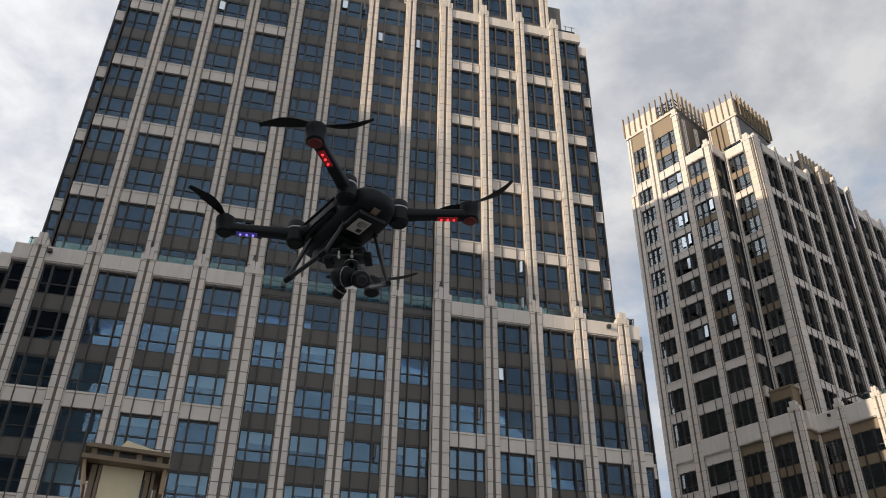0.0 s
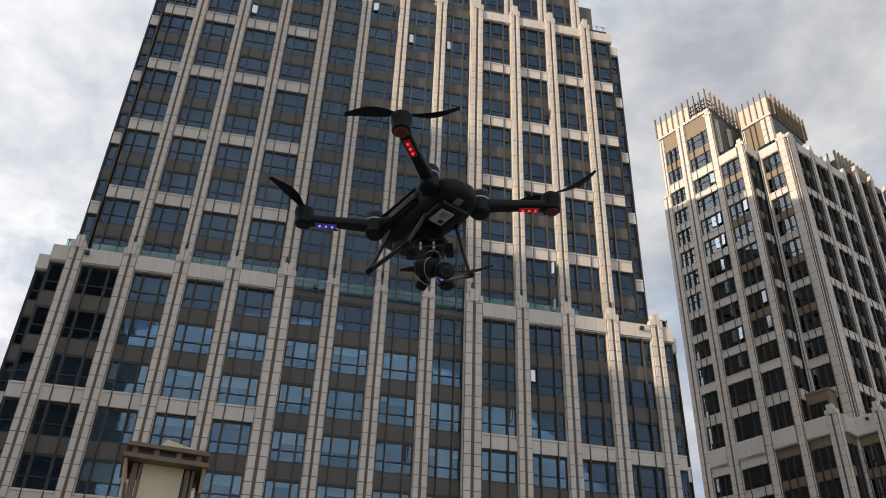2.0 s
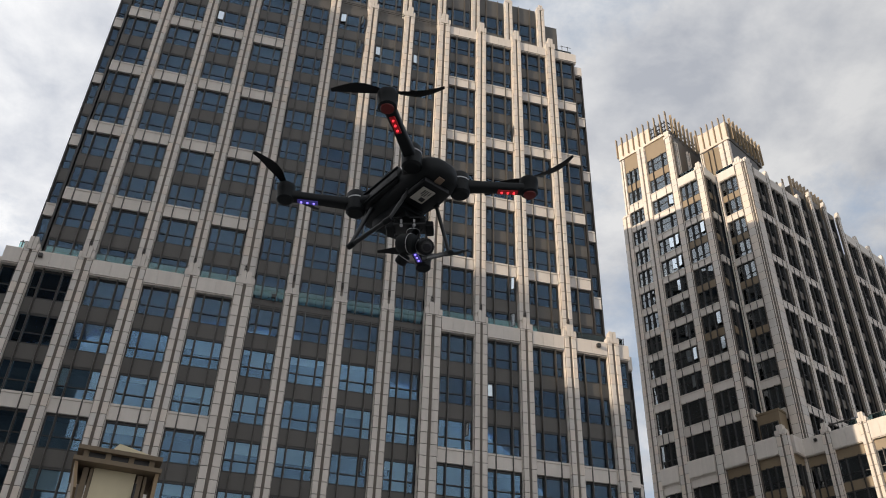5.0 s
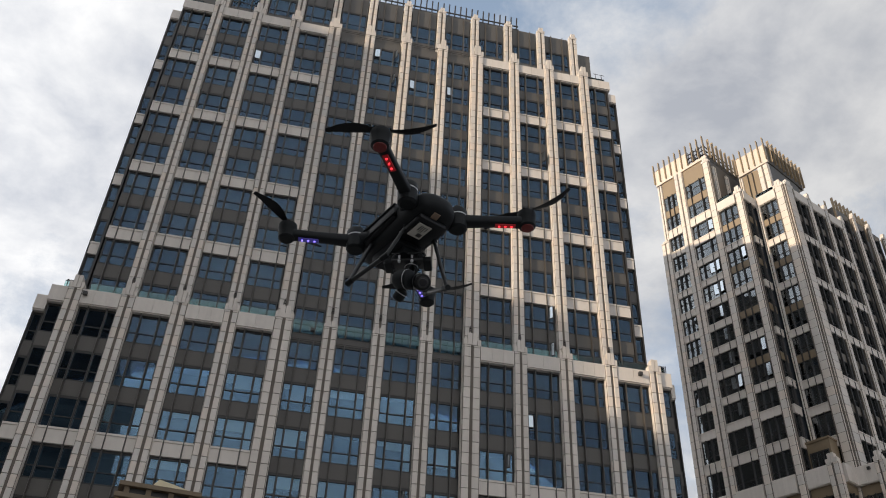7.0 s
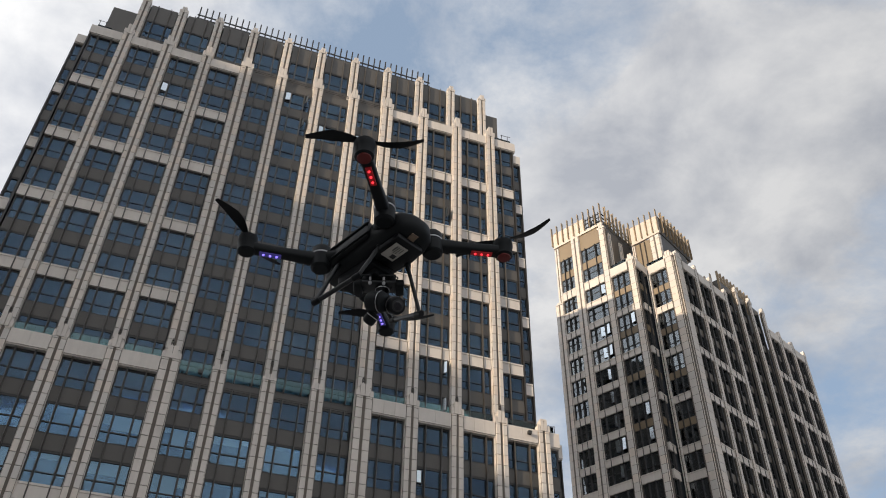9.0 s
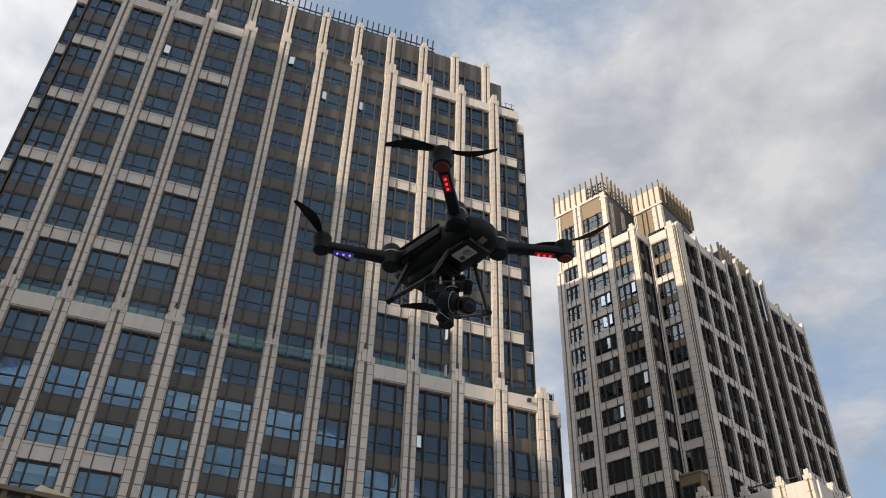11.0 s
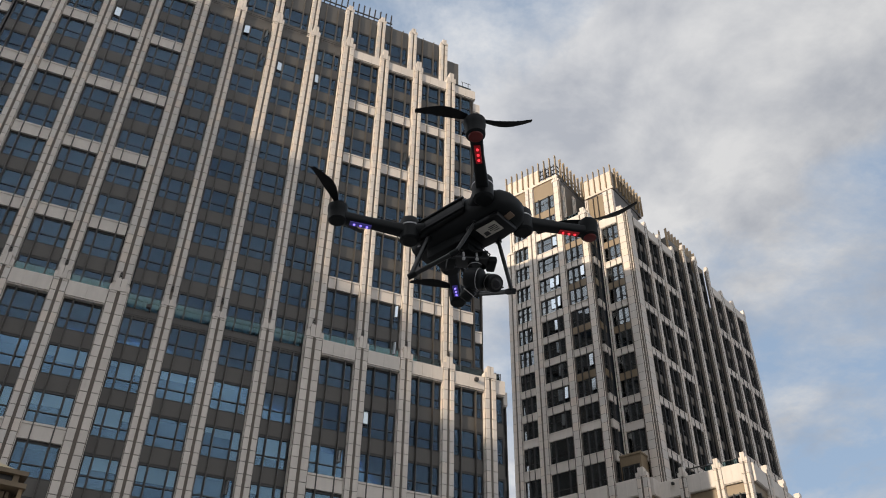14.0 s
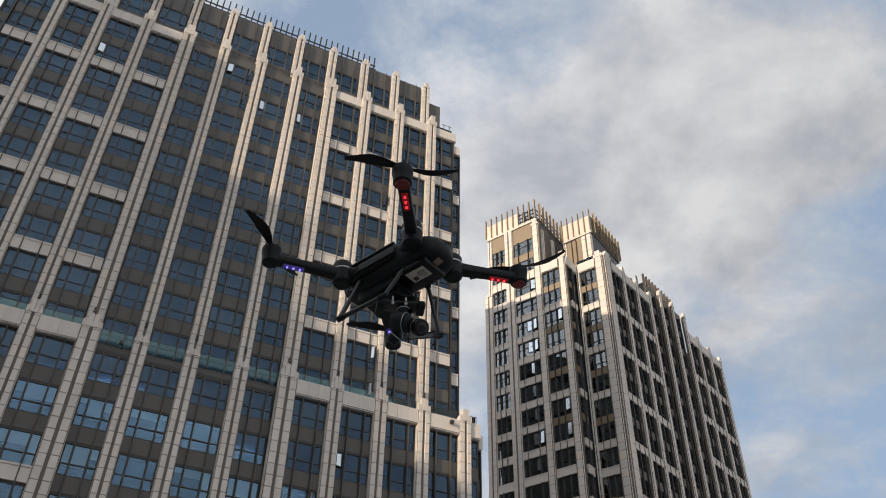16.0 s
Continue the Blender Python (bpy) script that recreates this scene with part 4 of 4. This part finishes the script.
part("label", slab(0.034, 0.020, 0.002, 0, at(-0.136, 0.008, -0.0515) @ pose(0, 0, 0, 0, 13, 0)), TAN_PAPER, drone, "small brown label", smooth=False)
part("status_lamp", slab(0.010, 0.003, 0.003, 0.001, at(0.118, 0.050, -0.030)), SILVER, drone)

ARMS = ((-1, 1, RED_LED, -132.0), (-1, -1, RED_LED, -165.0), (1, 1, BLUE_LED, 108.0), (1, -1, BLUE_LED, -132.0))
for sx, sy, led, blade_turn in ARMS:
    j = Vector((sx * 0.121, sy * 0.084, 0.0))
    e = Vector((sx * 0.225, sy * 0.246, 0.010))
    along = (e - j).normalized()
    turn = math.degrees(math.atan2(along.y, along.x))
    length = (e - j).length
    hinge = part("hinge", lathe([(0.020, -0.036), (0.026, -0.030), (0.027, 0.006), (0.027, 0.030), (0.022, 0.037), (0.010, 0.038)]), SHELL, drone, m=at(*j))
    part("ring", lathe([(0.0272, 0.008), (0.0276, 0.009), (0.0276, 0.0115), (0.0272, 0.012)]), SILVER, hinge, "silver ring")
    bridge = part("shoulder", tube([j * 0.6, j * 0.85, j], 0.021, 12), SHELL, drone)
    base = at(*j) @ pose(0, 0, 0, 0, -math.degrees(math.asin(along.z)), turn)
    bm = loft([(0.015, 0.017, -0.017, 0.014), (0.05, 0.0155, -0.015, 0.013), (length * 0.6, 0.014, -0.013, 0.012), (length - 0.02, 0.016, -0.014, 0.012), (length + 0.008, 0.020, -0.016, 0.012), (length + 0.020, 0.012, -0.012, 0.010)], 4.0, 20)
    arm = part("arm", bm, SHELL, drone, m=base)
    strip = part("lamp_strip", slab(0.056, 0.015, 0.004, 0.001, at(length - 0.062, 0, -0.0145)), BLUE_GLOW if led is BLUE_LED else RED_GLOW, arm, "strip of three small lamps")
    for i in range(3):
        part("lamp", lathe([(0.0028, -0.0030), (0.0031, 0.0), (0.0024, 0.0012)], 10), led, arm, "lit lamp", m=at(length - 0.079 + 0.017 * i, 0, -0.0165))
    motor = part("motor", lathe([(0.018, -0.020), (0.023, -0.016), (0.024, 0.010), (0.026, 0.014), (0.026, 0.030), (0.021, 0.034), (0.006, 0.036), (0.006, 0.044)]), SHELL, drone, "black motor can", m=at(*e))
    if led is RED_LED:
        part("tail_cap", lathe([(0.010, -0.0240), (0.0165, -0.0225), (0.0175, -0.0195), (0.0170, -0.0185)], 20), RED_LENS, motor, "red plastic cap")
    prop = part("hub", lathe([(0.009, 0.034), (0.011, 0.036), (0.010, 0.045), (0.004, 0.048)], 16), SHELL_GLOSS, motor, m=pose(0, 0, 0, 0, 0, blade_turn))
    for half in (0, 180):
        bm = bmesh.new()
        rows_v = []
        for i in range(13):
            r = 0.008 + 0.132 * i / 12
            q = i / 12
            chord = 0.010 + 0.018 * math.sin(min(1.0, q * 1.6) * math.pi * 0.62) - 0.016 * max(0.0, q - 0.6) / 0.4
            sweep = 0.012 * math.sin(q * math.pi)
            pitch = radians(24 - 16 * q)
            rise = 0.040 + 0.010 * q * q
            ring = []
            for cx, th in ((-0.5, 0.0), (0.0, 0.0016), (0.5, 0.0), (0.0, -0.0010)):
                yy, zz = cx * chord * math.cos(pitch), cx * chord * math.sin(pitch) + th
                ring.append(bm.verts.new((r, yy + sweep, rise + zz)))
            rows_v.append(ring)
        for r0, r1 in zip(rows_v, rows_v[1:]):
            for k in range(4):
                bm.faces.new((r0[k], r0[(k + 1) % 4], r1[(k + 1) % 4], r1[k]))
        bm.faces.new(rows_v[0][::-1])
        bm.faces.new(rows_v[-1])
        bmesh.ops.recalc_face_normals(bm, faces=bm.faces[:])
        part("blade", bm, SHELL_GLOSS, motor, m=pose(0, 0, 0, 0, 0, blade_turn + half))

# landing legs, swung a little apart: a strut, a skid and a second strut on each side
LEGS = (((-0.066, 0.044, -0.045), (-0.024, 0.079, -0.143), (0.094, 0.113, -0.176), (0.078, 0.060, -0.030)),
        ((-0.066, -0.044, -0.045), (-0.062, -0.093, -0.188), (0.074, -0.128, -0.112), (0.078, -0.060, -0.030)))
for top, knee, toe, root in LEGS:
    top, knee, toe, root = (Vector(q) for q in (top, knee, toe, root))
    bend = lambda a, b, f: a + (b - a) * f
    leg = part("landing_leg", tube([knee, bend(knee, toe, 0.12), bend(knee, toe, 0.5), bend(knee, toe, 0.88), toe, bend(toe, root, 0.06), bend(toe, root, 0.5), root], 0.0062), CARBON, drone, "bent black tube landing leg")
    part("strut", tube([top, bend(top, knee, 0.5), knee + (knee - top) * 0.04], 0.0050), CARBON, leg, "straight thin strut")
    part("joint", tube([bend(knee, toe, -0.06), bend(knee, toe, 0.12)], 0.0078), SHELL, leg)
    part("foot", tube([bend(toe, knee, 0.12), bend(toe, knee, -0.05)], 0.0080), SHELL, leg)
    part("socket", tube([bend(top, knee, -0.04), bend(top, knee, 0.10)], 0.0085), SHELL, leg)

# gimbal under the belly: a damped plate, a pan motor and a head with two round housings
ACROSS, ABOVE, AHEAD = Vector((-0.68, -0.73, -0.01)), Vector((-0.47, 0.43, 0.77)), Vector((-0.55, 0.53, -0.64))
HEAD = Vector((-0.045, 0.008, -0.205))


def along(pos, axis):
    return Matrix.Translation(pos) @ Vector(axis).to_track_quat("Z", "Y").to_matrix().to_4x4()


def ringed(name, pos, axis, radius, low, high, parent, label="", ring_at=None, mat=None):
    """A rounded round housing about an axis, with a thin silver ring."""
    r = radius
    ob = part(name, lathe([(r * 0.45, low), (r * 0.86, low + r * 0.16), (r, low + r * 0.45), (r, high - r * 0.28), (r * 0.93, high - r * 0.08), (r * 0.80, high)], 28), mat or SHELL, parent, label, m=along(pos, axis))
    if ring_at is not None:
        part("ring", lathe([(r * 1.004, ring_at - 0.0008), (r * 1.022, ring_at - 0.0004), (r * 1.022, ring_at + 0.0004), (r * 1.004, ring_at + 0.0008)], 28), SILVER, ob, "thin silver ring")
    return ob


PLATE = at(-0.0035, -0.0085, -0.114) @ pose(0, 0, 0, 0, 0, 47)
gim = part("gimbal_plate", slab(0.118, 0.044, 0.007, 0.002), CARBON, drone, "black gimbal plate on rubber dampers", m=PLATE)
part("upper_plate", slab(0.086, 0.036, 0.005, 0.0015, at(0.0, 0.0, 0.024)), CARBON, gim)
for dx in (-0.052, 0.052):
    part("end_block", slab(0.022, 0.046, 0.018, 0.004, at(dx, 0, -0.003)), SHELL, gim, "ridged black end block")
for dx in (-0.034, 0.034):
    for dy in (-0.014, 0.014):
        part("damper", lathe([(0.004, 0.002), (0.0075, 0.006), (0.0085, 0.012), (0.0075, 0.018), (0.004, 0.022)], 14), SHELL, gim, m=at(dx, dy, 0.0))
for dx, dy in ((-0.012, 0.019), (0.022, 0.020)):
    part("pin", lathe([(0.0015, -0.010), (0.0042, -0.007), (0.0045, -0.002), (0.0020, 0.0), (0.0030, 0.004), (0.0030, 0.014)], 12), SILVER, gim, "bright metal pin", m=at(dx, dy, 0.0))
part("mount_box", slab(0.060, 0.048, 0.030, 0.005, at(0.012, -0.004, -0.078)), SHELL, drone)
pan = part("pan_motor", lathe([(0.014, -0.034), (0.0175, -0.030), (0.0175, -0.004), (0.013, 0.0)], 24), SHELL, drone, "round pan motor", m=at(-0.010, -0.014, -0.116))
part("ring", lathe([(0.0176, -0.013), (0.0180, -0.0125), (0.0180, -0.0113), (0.0176, -0.0108)], 24), SILVER, pan, "thin silver ring")
head = ringed("camera_head", HEAD + ACROSS * -0.020 + ABOVE * 0.006, ACROSS * 0.85 + AHEAD * 0.5, 0.0265, -0.026, 0.022, drone, "round black camera head", ring_at=0.012)
to_head = head.matrix_basis.inverted()


def on_head(ob):
    ob.parent = head
    ob.matrix_basis = to_head @ ob.matrix_basis
    return ob


barrel = on_head(ringed("lens_barrel", HEAD + ACROSS * 0.022 + ABOVE * -0.002, AHEAD * 0.93 + ACROSS * 0.36, 0.0225, -0.026, 0.024, drone, "black lens barrel", ring_at=0.004, mat=SHELL_GLOSS))
part("bezel", lathe([(0.0135, 0.0235), (0.0150, 0.0242), (0.0150, 0.0252), (0.0135, 0.0256)], 28), STEEL, barrel, "grey lens bezel")
part("lens", lathe([(0.0134, 0.0240), (0.011, 0.0256), (0.006, 0.0268), (0.001, 0.0272)], 24), LENS, barrel, "dark lens glass")
tilt = ringed("tilt_motor", HEAD + ACROSS * -0.034 + ABOVE * -0.034 + AHEAD * -0.006, ABOVE * 0.8 + ACROSS * 0.6, 0.0155, -0.016, 0.016, drone, "round tilt motor", ring_at=0.006)
part("gimbal_arm", tube([(-0.010, -0.014, -0.148), HEAD + ABOVE * 0.034 + AHEAD * -0.012, HEAD + ABOVE * 0.010 + AHEAD * -0.034, HEAD + ACROSS * -0.030 + ABOVE * -0.024 + AHEAD * -0.026], 0.0085, 10), SHELL, drone, "bent gimbal arm")
for pts in (((0.03, 0.02, -0.07), (0.045, 0.03, -0.10), (0.025, 0.015, -0.125)), ((-0.03, -0.02, -0.07), (-0.045, -0.035, -0.095), (-0.02, -0.03, -0.125)), ((-0.02, -0.045, -0.085), (-0.035, -0.055, -0.100), (-0.028, -0.045, -0.112))):
    part("cable", tube(pts, 0.0022, 6), CARBON, drone, "thin black cable")
